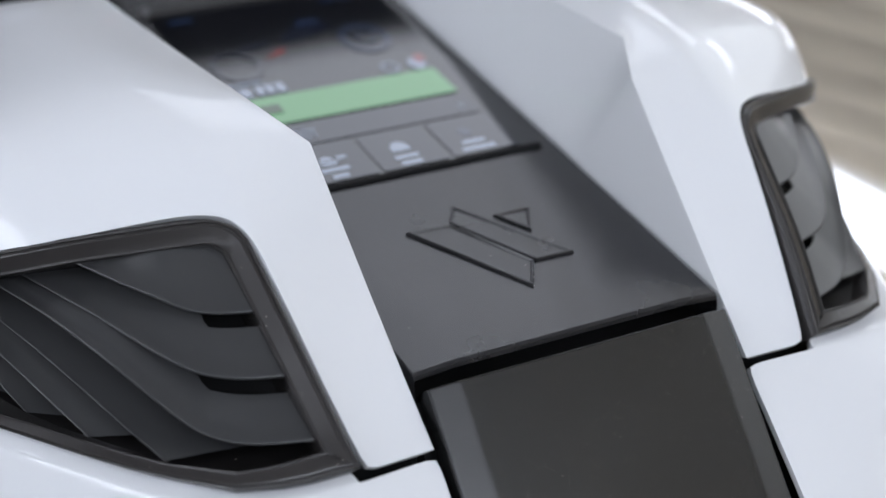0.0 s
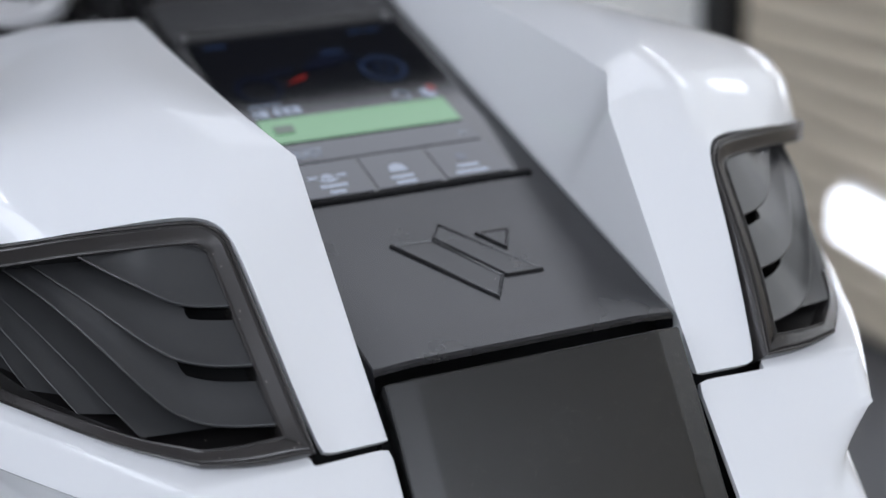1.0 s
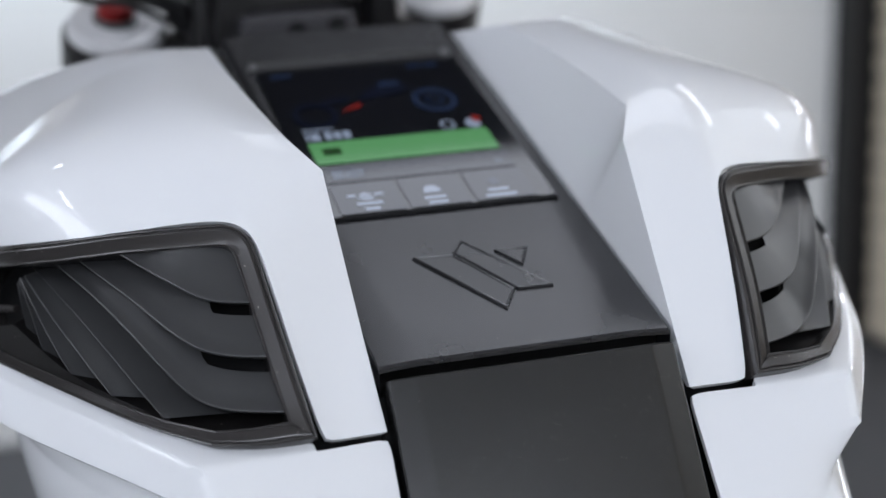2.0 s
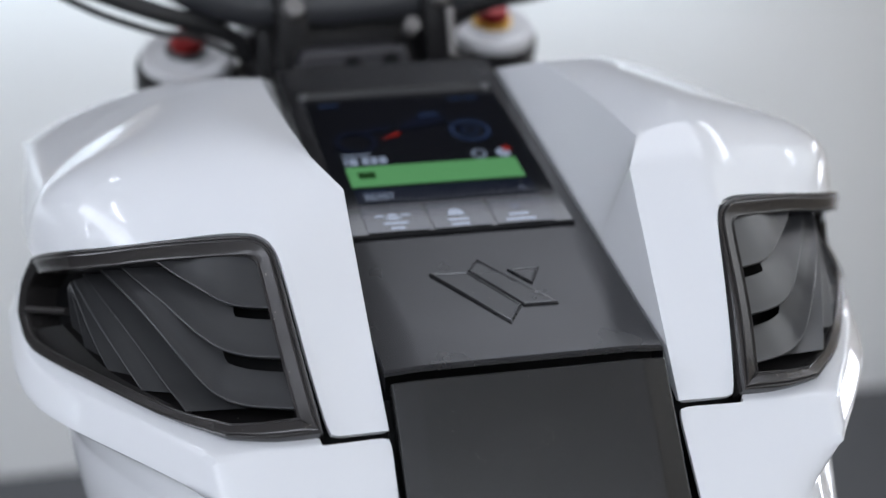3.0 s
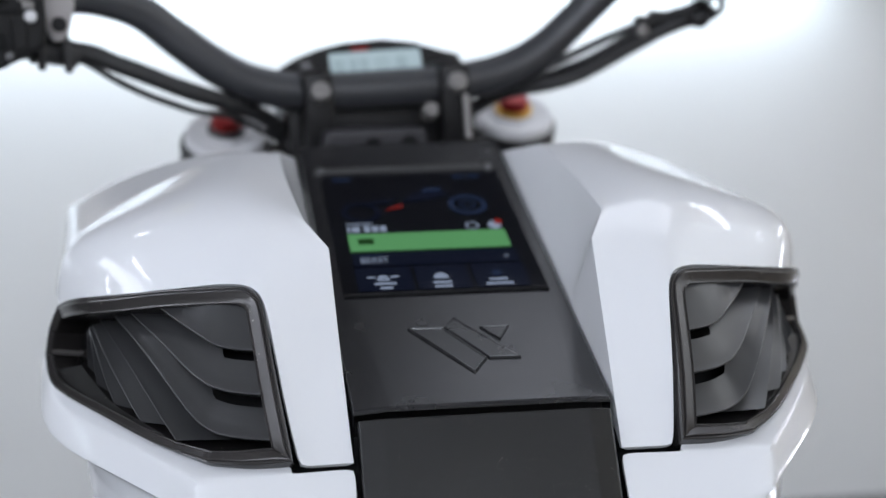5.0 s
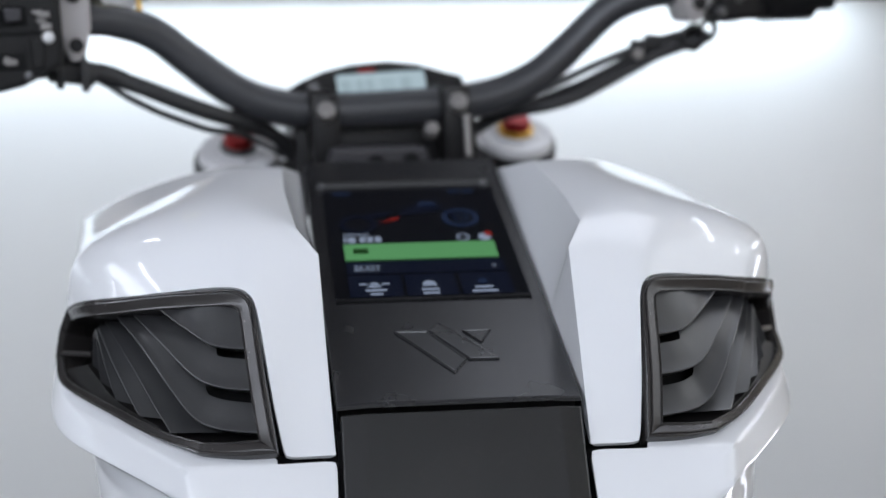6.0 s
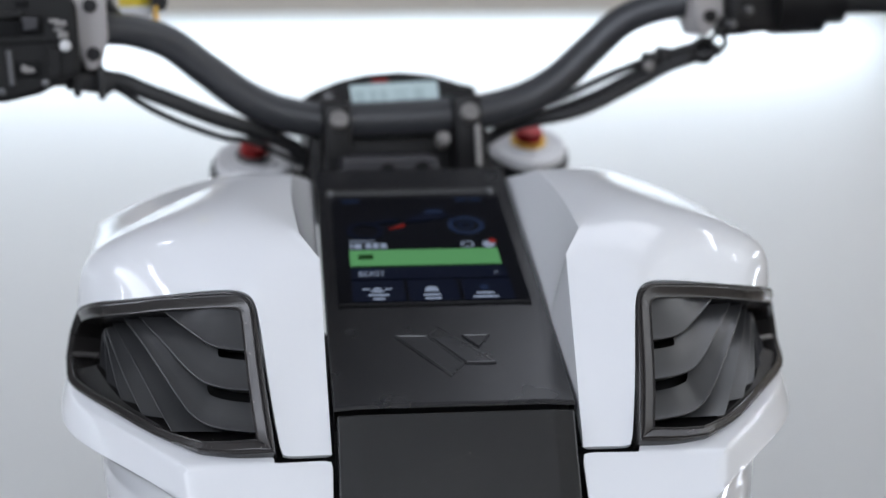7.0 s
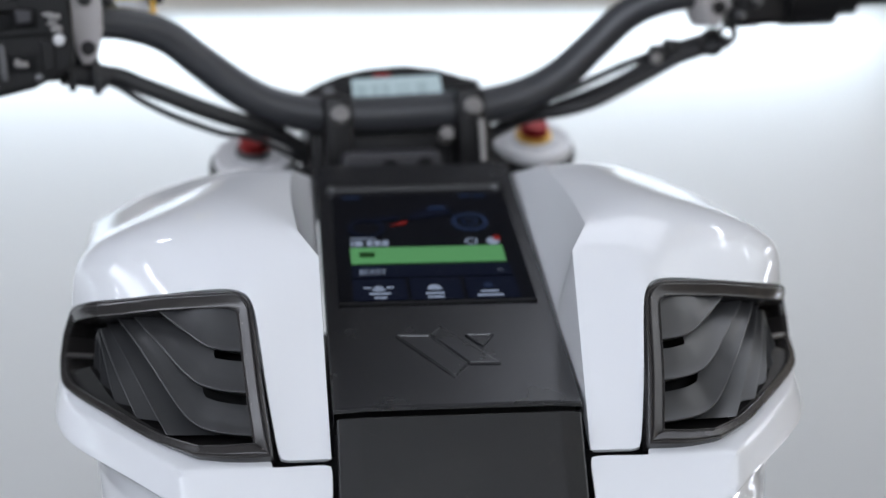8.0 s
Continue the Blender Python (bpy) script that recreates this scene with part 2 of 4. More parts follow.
ceiling_panel(0.86, 1.40, 0.54, 0.68, 1.28, "square white light panel under the ceiling")
ceiling_panel(-2.25, -1.45, 0.88, 0.65, 0.85, "large white light panel under the ceiling")
batten(pose(0.2, -2.3, 2.72, 0, 0, 90), 1.6, 4, 0.06)
EAST_FACE = Matrix.Rotation(radians(90), 4, "Y")
WEST_UPRIGHT = Matrix(((0, 0, -1), (-1, 0, 0), (0, 1, 0))).to_4x4()
# The last and lowest is an added helper for the lower panel's bright band.
for y, z, tilt, length, half in ((0.915, 2.150, 21, 0.52, 0.015), (1.56, 2.285, 6.5, 0.80, 0.016), (0.61, 1.61, 42, 0.32, 0.014), (1.00, 0.94, -6, 0.45, 0.018), (1.28, 1.15, -10, 0.60, 0.020), (1.14, 0.545, -4, 0.42, 0.030)):
    batten(Matrix.Translation((WALL_X - 0.04, y, z)) @ Matrix.Rotation(radians(tilt), 4, "X") @ EAST_FACE, length, 10, half)
# Added upright strip, in place of a window mirrored in the left wing.
batten(Matrix.Translation((-3.14, 0.70, 1.78)) @ WEST_UPRIGHT, 0.5, 12, 0.03)
batten(pose(-2.20, 0.28, 2.75, 0, 0, -46), 0.85, 14, 0.045)
spot = tagged(new("downlight"), "small round white ceiling downlight", "lamp")
spot.location = (-1.14, 1.72, 2.72)
part("housing", cylinder((0, 0, 0), (0, 0, 0.08), 0.085, 0.085, 32, 0.006), CEIL, spot)
part("diffuser", cylinder((0, 0, -0.012), (0, 0, -0.001), 0.07, 0.07, 32, 0.003), glow("spot_diffuser", 12), spot, "glowing opal diffuser")
area_lamp("ledge_strip_light", look((-1.10, WALL_Y - 0.085, 1.058), (-1.10, WALL_Y + 0.0, 0.70)), 4.26, 0.02, 6.8, (0.74, 0.865, 1.0))
# Three added fill lights without a visible source; the walls have no windows.
area_lamp("south_fill_light", look((-0.3, -3.05, 2.25), (0, 0.1, 0.95)), 3.2, 0.9, 58, (0.82, 0.88, 1.0))
area_lamp("west_fill_light", look((-3.1, 0.3, 2.40), (0, 0.3, 1.0)), 2.2, 0.8, 29, (0.84, 0.885, 1.0))
area_lamp("east_fill_light", look((1.40, -0.1, 1.65), (0.2, -0.1, 1.45)), 2.0, 1.1, 7.5, (0.86, 0.92, 1.0))

# ---- the motorcycle ----
bike = tagged(new("motorcycle"), "white electric motorcycle with black tank cover and lit display", "motorcycle")
body = new("tank_body", finish("tank_body", boxed(-0.125, 0.125, 0.018, 0.32, -0.20, -0.004, 0.004), BLACK))
body.parent = bike
body.location = (0, 0, Z0)
SLOPE = 0.26       # rise of the tank cover towards the front


def top_z(y):
    return 0.0205 + (y - 0.012) * SLOPE


def bpart(name, bm, mat, label="", parent=None, smooth=True, sharp=38):
    ob = part(name, bm, mat, parent or bike, label, smooth, sharp=sharp)
    if parent is None:
        ob.location = (0, 0, Z0)
    return ob


# white side wings
WING = {
    "b0": (0.0650, 0.0030, -0.0010), "b1": (0.0655, 0.0370, 0.0180), "b2": (0.0660, 0.1213, 0.0400), "b3": (0.0668, 0.2200, 0.0660), "b4": (0.0690, 0.3500, 0.1000),
    "c0": (0.0650, 0.0000, 0.0000), "c1": (0.0668, 0.0360, 0.0400), "c2": (0.0685, 0.0780, 0.0890), "c3": (0.0795, 0.1000, 0.1000), "c4": (0.0845, 0.1900, 0.1085), "c5": (0.0835, 0.2810, 0.1135),
    "v0": (0.0904, -0.0017, 0.0003), "v1": (0.0965, 0.0200, 0.0290), "v2": (0.1010, 0.0460, 0.0620), "v3": (0.1050, 0.0620, 0.0770),
    "v4": (0.1330, 0.0780, 0.0725), "v5": (0.1915, 0.1075, 0.0615), "v6": (0.2125, 0.1690, 0.0465),
    "s3": (0.1050, 0.0900, 0.1000), "s4": (0.1350, 0.1020, 0.0955), "s5": (0.1900, 0.1180, 0.0840), "s6": (0.2120, 0.1620, 0.0660),
    "t3": (0.1100, 0.1400, 0.1130), "t4": (0.1385, 0.1480, 0.1080), "t5": (0.1870, 0.1480, 0.0945), "t6": (0.2095, 0.1660, 0.0775),
    "u3": (0.1160, 0.2100, 0.1155), "u4": (0.1465, 0.2100, 0.1050), "u5": (0.1850, 0.1900, 0.0915), "u6": (0.2085, 0.1760, 0.0785),
    "q3": (0.1190, 0.2550, 0.1158), "q4": (0.1500, 0.2600, 0.1015), "q5": (0.1840, 0.2340, 0.0885), "q6": (0.2060, 0.1870, 0.0775),
    "p3": (0.1200, 0.2680, 0.1156), "p4": (0.1520, 0.2720, 0.1000), "p5": (0.1870, 0.2500, 0.0870), "p6": (0.2090, 0.2040, 0.0755),
    "w3": (0.1225, 0.2900, 0.1148), "w4": (0.1575, 0.3330, 0.1018), "w5": (0.1945, 0.3450, 0.0880), "w6": (0.2200, 0.3400, 0.0738),
    "ht": (0.2150, 0.1850, 0.0485), "hu": (0.2165, 0.2000, 0.0480), "hq": (0.2180, 0.2200, 0.0475), "hp": (0.2195, 0.2500, 0.0470), "hw": (0.2230, 0.3370, 0.0450),
    "d5": (0.0800, 0.3450, 0.0900), "d3": (0.1220, 0.3450, 0.0800), "d4": (0.1570, 0.3650, 0.0740), "dd": (0.1940, 0.3750, 0.0640), "d6": (0.2210, 0.3720, 0.0480),
}
WING_FACES = ["c0 v0 v1 c1", "c1 v1 v2 c2", "c2 v2 v3 s3", "v3 v4 s4 s3", "v4 v5 s5 s4", "v5 v6 s6 s5", "c2 s3 t3 c3", "s3 s4 t4 t3", "s4 s5 t5 t4", "s5 s6 t6 t5",
              "c3 t3 u3 c4", "t3 t4 u4 u3", "t4 t5 u5 u4", "t5 t6 u6 u5", "c4 u3 q3 c5", "c5 q3 p3 w3", "u3 u4 q4 q3", "u4 u5 q5 q4", "u5 u6 q6 q5",
              "q3 q4 p4 p3", "q4 q5 p5 p4", "q5 q6 p6 p5", "p3 p4 w4 w3", "p4 p5 w5 w4", "p5 p6 w6 w5",
              "s6 v6 ht t6", "t6 ht hu u6", "u6 hu hq q6", "q6 hq hp p6", "p6 hp hw w6", "c5 w3 d3 d5", "w3 w4 d4 d3", "w4 w5 dd d4", "w5 w6 d6 dd", "w6 hw d6",
              "b0 c0 c1 b1", "b1 c1 c2 b2", "b2 c2 c3", "b2 c3 c4 b3", "b3 c4 c5 b4", "b4 c5 d5"]
LOWER = {
    "a0": (0.0645, -0.0010, -0.0026), "a1": (0.0945, -0.0030, -0.0026), "a2": (0.1390, -0.0032, -0.0030), "a3": (0.1605, 0.0330, -0.0015), "a4": (0.1875, 0.0820, -0.0012), "a5": (0.2130, 0.1340, -0.0035), "a6": (0.2245, 0.1800, -0.0005), "a7": (0.2270, 0.2600, 0.0060),
    "z1": (0.0935, 0.0040, 0.0010), "z2": (0.1340, 0.0110, 0.0005), "z3": (0.1570, 0.0420, 0.0012), "z4": (0.1840, 0.0910, 0.0020), "z5": (0.2080, 0.1400, 0.0018), "z6": (0.2185, 0.1820, 0.0095), "z7": (0.2200, 0.2600, 0.0200),
    "e0": (0.0652, -0.0210, -0.0270), "e1": (0.0960, -0.0220, -0.0260), "e2": (0.1353, -0.0185, -0.0192), "e3": (0.1640, 0.0260, -0.0165), "e4": (0.1930, 0.0760, -0.0170), "e5": (0.2175, 0.1300, -0.0205), "e6": (0.2290, 0.1800, -0.0170), "e7": (0.2330, 0.2600, -0.0090),
    "f0": (0.0660, -0.0420, -0.0540), "f1": (0.0965, -0.0430, -0.0520), "f2": (0.1195, -0.0225, -0.0375), "f3": (0.1440, 0.0250, -0.0270), "f4": (0.1750, 0.0760, -0.0290), "f5": (0.1990, 0.1300, -0.0310), "f6": (0.2110, 0.1800, -0.0270), "f7": (0.2150, 0.2600, -0.0190),
    "k0": (0.0665, -0.0520, -0.0720), "k1": (0.0970, -0.0530, -0.0700), "k2": (0.1195, -0.0400, -0.0530), "k3": (0.1440, 0.0150, -0.0440), "k4": (0.1700, 0.0680, -0.0420), "k5": (0.1930, 0.1220, -0.0430), "k6": (0.2050, 0.1750, -0.0390), "k7": (0.2100, 0.2600, -0.0310),
    "h0": (0.0680, -0.0800, -0.1120), "h1": (0.0980, -0.0820, -0.1120), "h2": (0.1320, -0.0700, -0.1020), "h3": (0.1480, -0.0050, -0.0800), "h4": (0.1690, 0.0560, -0.0720), "h5": (0.1910, 0.1150, -0.0680), "h6": (0.2040, 0.1720, -0.0620), "h7": (0.2080, 0.2600, -0.0560),
    "g0": (0.0680, -0.1000, -0.2000), "g1": (0.0980, -0.1000, -0.2000), "g2": (0.1250, -0.0880, -0.1900), "g3": (0.1370, -0.0200, -0.1800), "g4": (0.1570, 0.0400, -0.1700), "g5": (0.1750, 0.1100, -0.1600), "g6": (0.1850, 0.1700, -0.1500), "g7": (0.1870, 0.2600, -0.1500),
}
LOWER_FACES = [f"{a}{i} {b}{i} {b}{i + 1} {a}{i + 1}" for a, b in ("ae", "ef", "fk", "kh", "hg") for i in range(7)] + [f"z{i} a{i} a{i + 1} z{i + 1}" for i in range(1, 7)]
for s in (1, -1):
    wing = cage("side_wing", s, WING, WING_FACES, WHITE, bike, "glossy white tank side wing with a sharp inner crest",
                creases=(("c0 c1 c2 c3 c4 c5", 1.0), ("b2 c2", 0.9), ("c5 w3 w4 w5 w6", 0.7), ("q3 q4 q5 q6", 0.5), ("q6 p6 w6", 0.4), ("s6 t6 u6 q6", 0.2), ("c5 b4", 1.0), ("c5 d5", 1.0)),
                corners=("c2", "c3", "c5", "v6", "b4", "w6", "b0"), soft=("c0", "v0"))
    wing.location = (0, 0, Z0)
    low = cage("lower_panel", s, LOWER, LOWER_FACES, WHITE, bike, "glossy white lower tank panel under the vent",
               creases=(("a2 e2 f2", 0.95), ("a1 a2", 0.9), ("a2 a3 a4 a5 a6", 0.85), ("a0 a1", 0.9), ("e2 e3 e4 e5 e6 e7", 0.85), ("f2 f3 f4 f5 f6 f7", 0.75), ("k2 k3 k4 k5 k6 k7", 0.6), ("f2 k2 h2", 0.9)), corners=("a7", "a2", "e2"), soft=("a0",))
    low.location = (0, 0, Z0)

# tank cover with embossed emblem
def cover_rows(y0, y1, n):
    rows = []
    for i in range(n + 1):
        y = y0 + (y1 - y0) * i / n
        w = 0.0634 + (y - 0.012) * 0.012
        c = 0.012 * max(0.0, 1 - max(0, y - 0.012) / 0.30) + 0.004
        side = [(-w, -0.010), (-w, -0.0014), (-w + 0.0006, -0.0010), (-w + c, 0), (-w + c + 0.004, 0)]
        sec = side + [(-x, z) for x, z in side[::-1]]
        rows.append([(x, y, top_z(y) + z) for x, z in sec])
    return rows


rows = cover_rows(0.0172, 0.0190, 1) + cover_rows(0.1310, 0.1325, 1)
front = [(x * 0.999, 0.0160, z - 0.0009) for x, y, z in rows[0]]
lip = [(x * 0.997, 0.0158, z - 0.0024) for x, y, z in rows[0]]
under = [(x * 0.98, 0.028, z - 0.0050) for x, y, z in rows[0]]
cover = bpart("tank_cover", grid([under, lip, front] + rows), COVER, "satin black tank cover with embossed emblem", sharp=20)
cover.data.transform(Matrix.Translation((0.03, -0.03, -0.03)))
cover.location = (-0.03, 0.03, Z0 + 0.03)
cam.data.dof.use_dof = True
cam.data.dof.focus_object = cover
cam.data.dof.aperture_fstop = 5.0


def on_cover(x, y, h=0.0):
    n = Vector((0, -SLOPE, 1)).normalized()
    return Vector((x, y, top_z(y))) + n * h


def plate(corners, h0, h1, inset=0.0008):
    """A low raised plate on the slope of the cover: corners (x, y), from height h0 to h1, with chamfered rim."""
    c = sum((Vector(p) for p in corners), Vector((0, 0))) / len(corners)
    bm = bmesh.new()
    low = [bm.verts.new(on_cover(*p, h0)) for p in corners]
    top = []
    for p in corners:
        q = Vector(p) + (c - Vector(p)).normalized() * inset
        top.append(bm.verts.new(on_cover(q.x, q.y, h1)))
    n = len(corners)
    for i in range(n):
        bm.faces.new((low[i], low[(i + 1) % n], top[(i + 1) % n], top[i]))
    bm.faces.new(top)
    return bm


def inward(corners, d):
    """The corners of a convex outline moved inwards by d."""
    p = [Vector(q) for q in corners]
    n = len(p)
    turn = 1 if sum(p[i].cross(p[(i + 1) % n]) for i in range(n)) > 0 else -1
    out = []
    for i in range(n):
        a, b = (p[i] - p[i - 1]).normalized(), (p[(i + 1) % n] - p[i]).normalized()
        na, nb = Vector((-a.y, a.x)) * turn, Vector((-b.y, b.x)) * turn
        m = (na + nb).normalized()
        out.append(p[i] + m * (d / max(0.35, m.dot(na))))
    return out


def emblem_bar(corners):
    """A raised bar with a narrow rim round a slightly sunken face."""
    bm = bmesh.new()
    rings = [[bm.verts.new(on_cover(q.x, q.y, h)) for q in inward(corners, d)] for d, h in ((0.0, -0.0004), (0.0003, 0.0010), (0.0006, 0.0014), (0.0010, 0.0014), (0.0015, 0.0007))]
    n = len(corners)
    for low, top in zip(rings, rings[1:]):
        for i in range(n):
            bm.faces.new((low[i], low[(i + 1) % n], top[(i + 1) % n], top[i]))
    bm.faces.new(rings[-1])
    return bm


EMBLEM = [[(-0.0275, 0.0915), (-0.0085, 0.0905), (0.0095, 0.0575), (0.0010, 0.0435)],
          [(-0.0085, 0.0915), (-0.0015, 0.1020), (0.0272, 0.0570), (0.0105, 0.0575)],
          [(0.0105, 0.0905), (0.0272, 0.0905), (0.0195, 0.0755)]]
for shape in EMBLEM:
    e = bpart("emblem_bar", emblem_bar(shape), COVER, "embossed slanted emblem bar", parent=cover, smooth=False)
    e.matrix_parent_inverse = Matrix.Translation((-0.03, 0.03, 0.03)).inverted()

# display: bezel frame, glass and picture
rows = cover_rows(0.1325, 0.348, 8)
bez = bpart("display_bezel", grid(rows), COVER, "black surround of the display", smooth=False)
bevel_mod(bez, 0.0012, 2, 12)
SX, SY0, SY1 = 0.0572, 0.1318, 0.2965
glass = bpart("display", plate([(-SX, SY0), (SX, SY0), (SX, SY1), (-SX, SY1)], 0.0, 0.0011, 0.0004), GLASS, "dark display glass with a lit menu", smooth=False)

bpart("display_gap", plate([(-SX, 0.1297), (SX, 0.1297), (SX, 0.1326), (-SX, 0.1326)], 0.0, 0.0012, 0.0003), BLACK, "black joint under the display", smooth=False)


def ui(name, corners, mat, h=0.0016, label=""):
    bm = bmesh.new()
    bm.faces.new([bm.verts.new(on_cover(*p, h)) for p in corners])
    return bpart(name, bm, mat, label, parent=glass, smooth=False)


def rect(x0, x1, y0, y1):
    return [(x0, y0), (x1, y0), (x1, y1), (x0, y1)]


def disc(cx, cy, rx, ry, a0=0, a1=360, n=20):
    return [(cx + rx * math.cos(radians(a0 + (a1 - a0) * k / n)), cy + ry * math.sin(radians(a0 + (a1 - a0) * k / n))) for k in range(n if a1 - a0 == 360 else n + 1)]


ui("menu_bar", rect(-0.0482, 0.0460, 0.1830, 0.2060), UI_GREEN, 0.0017, "bright green menu bar")
ui("menu_field", rect(-0.0482, 0.0475, 0.1640, 0.1805), UI_NAVY, 0.0015)
for x0, x1 in ((-0.0485, -0.0172), (-0.0148, 0.0150), (0.0178, 0.0480)):
    ui("menu_tile", rect(x0, x1, 0.1335, 0.1618), UI_NAVY, 0.0015)
for x0, x1, y0, y1 in ((-0.0474, -0.0458, 0.2085, 0.2165), (-0.0448, -0.0400, 0.2085, 0.2165), (-0.0376, -0.0338, 0.2088, 0.2168), (-0.0328, -0.0290, 0.2088, 0.2168), (-0.0280, -0.0240, 0.2088, 0.2168), (-0.0476, -0.0314, 0.2196, 0.2212)):
    ui("text_bar", rect(x0, x1, y0, y1), UI_WHITE)
ui("text_bar", rect(-0.0428, -0.0335, 0.1912, 0.1985), UI_DARK, 0.0021)
ui("text_bar", rect(-0.0435, -0.0307, 0.1755, 0.1772), UI_BLUE)
for x0, x1, y in ((-0.0391, -0.0267, 0.1408), (-0.0364, -0.0293, 0.1356), (-0.0064, 0.0044, 0.1400), (-0.0056, 0.0040, 0.1352), (0.0257, 0.0362, 0.1412), (0.0232, 0.0385, 0.1360)):
    ui("text_bar", rect(x0, x1, y - 0.0004, y + 0.0024), UI_WHITE)
ui("icon", disc(-0.0334, 0.1485, 0.0030, 0.0036, 0, 180), UI_WHITE)
ui("icon", disc(-0.0334, 0.1478, 0.0044, 0.0028, 180, 360), UI_WHITE)
for x0, x1 in ((-0.0423, -0.0378), (-0.0290, -0.0245)):
    ui("icon", rect(x0, x1, 0.1488, 0.1510), UI_WHITE)
ui("icon", disc(-0.0008, 0.1478, 0.0040, 0.0048, 0, 180), UI_WHITE)
ui("icon", rect(-0.0050, 0.0034, 0.1456, 0.1478), UI_WHITE)
ui("icon", disc(0.0310, 0.1502, 0.0028, 0.0034), UI_BLUE)
ui("icon", disc(0.0412, 0.2125, 0.0040, 0.0056), UI_WHITE)
ui("icon", disc(0.0440, 0.2162, 0.0026, 0.0036), UI_RED, 0.0021)
for cx, cy, r, mat in ((0.0277, 0.2130, 0.0042, UI_WHITE), (0.0407, 0.1706, 0.0015, UI_WHITE), (-0.0368, 0.2370, 0.0120, UI_NAVY), (0.0299, 0.2434, 0.0120, UI_BLUE), (0.0299, 0.2434, 0.0050, UI_BLUE)):
    outer, inner = disc(cx, cy, r, r * 1.2), disc(cx, cy, r * 0.74, r * 0.89)
    bm = grid([[on_cover(*p, 0.0016) for p in outer], [on_cover(*p, 0.0016) for p in inner]], True)
    bpart("icon", bm, mat, parent=glass, smooth=False)
ui("picture_shape", [(-0.0100, 0.2500), (0.0060, 0.2530), (0.0170, 0.2570), (0.0200, 0.2640), (0.0120, 0.2680), (0.0030, 0.2650), (-0.0060, 0.2580)], UI_NAVY)
ui("picture_shape", [(0.0041, 0.2640), (0.0161, 0.2645), (0.0165, 0.2685), (0.0060, 0.2690)], UI_BLUE, 0.0021)
ui("picture_shape", [(-0.0225, 0.2385), (-0.0110, 0.2425), (-0.0096, 0.2465), (-0.0130, 0.2455)], UI_RED)
ui("picture_shape", [(-0.0340, 0.2480), (-0.0180, 0.2500), (-0.0120, 0.2560), (-0.0260, 0.2540)], UI_NAVY)
ui("picture_shape", [(0.0170, 0.2600), (0.0215, 0.2560), (0.0290, 0.2440), (0.0270, 0.2430)], UI_NAVY, 0.0021)
for x0, x1 in ((-0.0500, -0.0386), (0.0270, 0.0345), (0.0365, 0.0443)):
    ui("text_bar", rect(x0, x1, 0.2850, 0.2885), UI_BLUE)
word = bpy.data.curves.new("menu_word", "FONT")
word.body, word.size, word.align_x, word.align_y = "BEAST", 0.0082, "LEFT", "BOTTOM"
tmp = new("menu_word", word)
dep = bpy.context.evaluated_depsgraph_get()
wm = bpy.data.meshes.new_from_object(tmp.evaluated_get(dep))
bpy.data.objects.remove(tmp)
wm.materials.clear()
wm.materials.append(UI_WHITE)
wm.transform(Matrix.Diagonal((0.72, 1.25, 1, 1)))
wob = new("menu_word", wm)
wob.parent = glass
p = on_cover(-0.0440, 0.1655, 0.0019)
wob.matrix_local = Matrix.Translation(p) @ Matrix.Rotation(math.atan(SLOPE), 4, "X")
# speaker strip at the head of the display
bpart("sensor_strip", tube([on_cover(-0.0560, 0.3000, 0.0008), on_cover(0, 0.3003, 0.0008), on_cover(0.0515, 0.3006, 0.0008)], 0.0030, 8, 12), RUBBER, "dark rounded strip at the display head")
for x in (-0.0571, 0.0524):
    bpart("strip_end", cylinder(on_cover(x, 0.3000, -0.001), on_cover(x, 0.3000, 0.0036), 0.0034, 0.0028, 20, 0.0008), GREYM, "small round grey end of the strip")

# black lid in front of the cover
LD = Vector((0, -0.55, -0.83)).normalized()
LID_TOP = Vector((0, 0.0075, 0.0190))
rows = []
for k in (0.0, 0.03, 0.06, 0.1, 0.14, 0.2):
    p = LID_TOP + LD * k
    n = Vector((0, -0.83, 0.55))
    sec = [(-0.0618, -0.012), (-0.0618, -0.0016), (-0.0505, 0), (0, 0), (0.0505, 0), (0.0618, -0.0016), (0.0618, -0.012)]
    rows.append([(x, p.y + n.y * h, p.z + n.z * h) for x, h in sec])
back = [(x, y + 0.005, z - 0.007) for x, y, z in rows[0]]
lid = bpart("front_lid", grid([back] + rows), LID, "satin black lid with dust specks", smooth=False)
bevel_mod(lid, 0.0011, 3, 6)
# Added black sheet that gives the gaps round the lid their shade.
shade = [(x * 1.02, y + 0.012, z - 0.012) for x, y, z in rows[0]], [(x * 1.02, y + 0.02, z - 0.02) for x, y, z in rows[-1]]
bpart("gap_shade", grid(list(shade)), BLACK, "added black sheet for the shade in the panel gaps")

# side vents
VENT_N0, VENT_N1 = Vector((0.10, -0.80, 0.58)), Vector((0.75, -0.60, 0.25))


def vent_normal(x):
    t = min(1, max(0, (x - 0.10) / 0.11))
    return VENT_N0.lerp(VENT_N1, t).normalized()


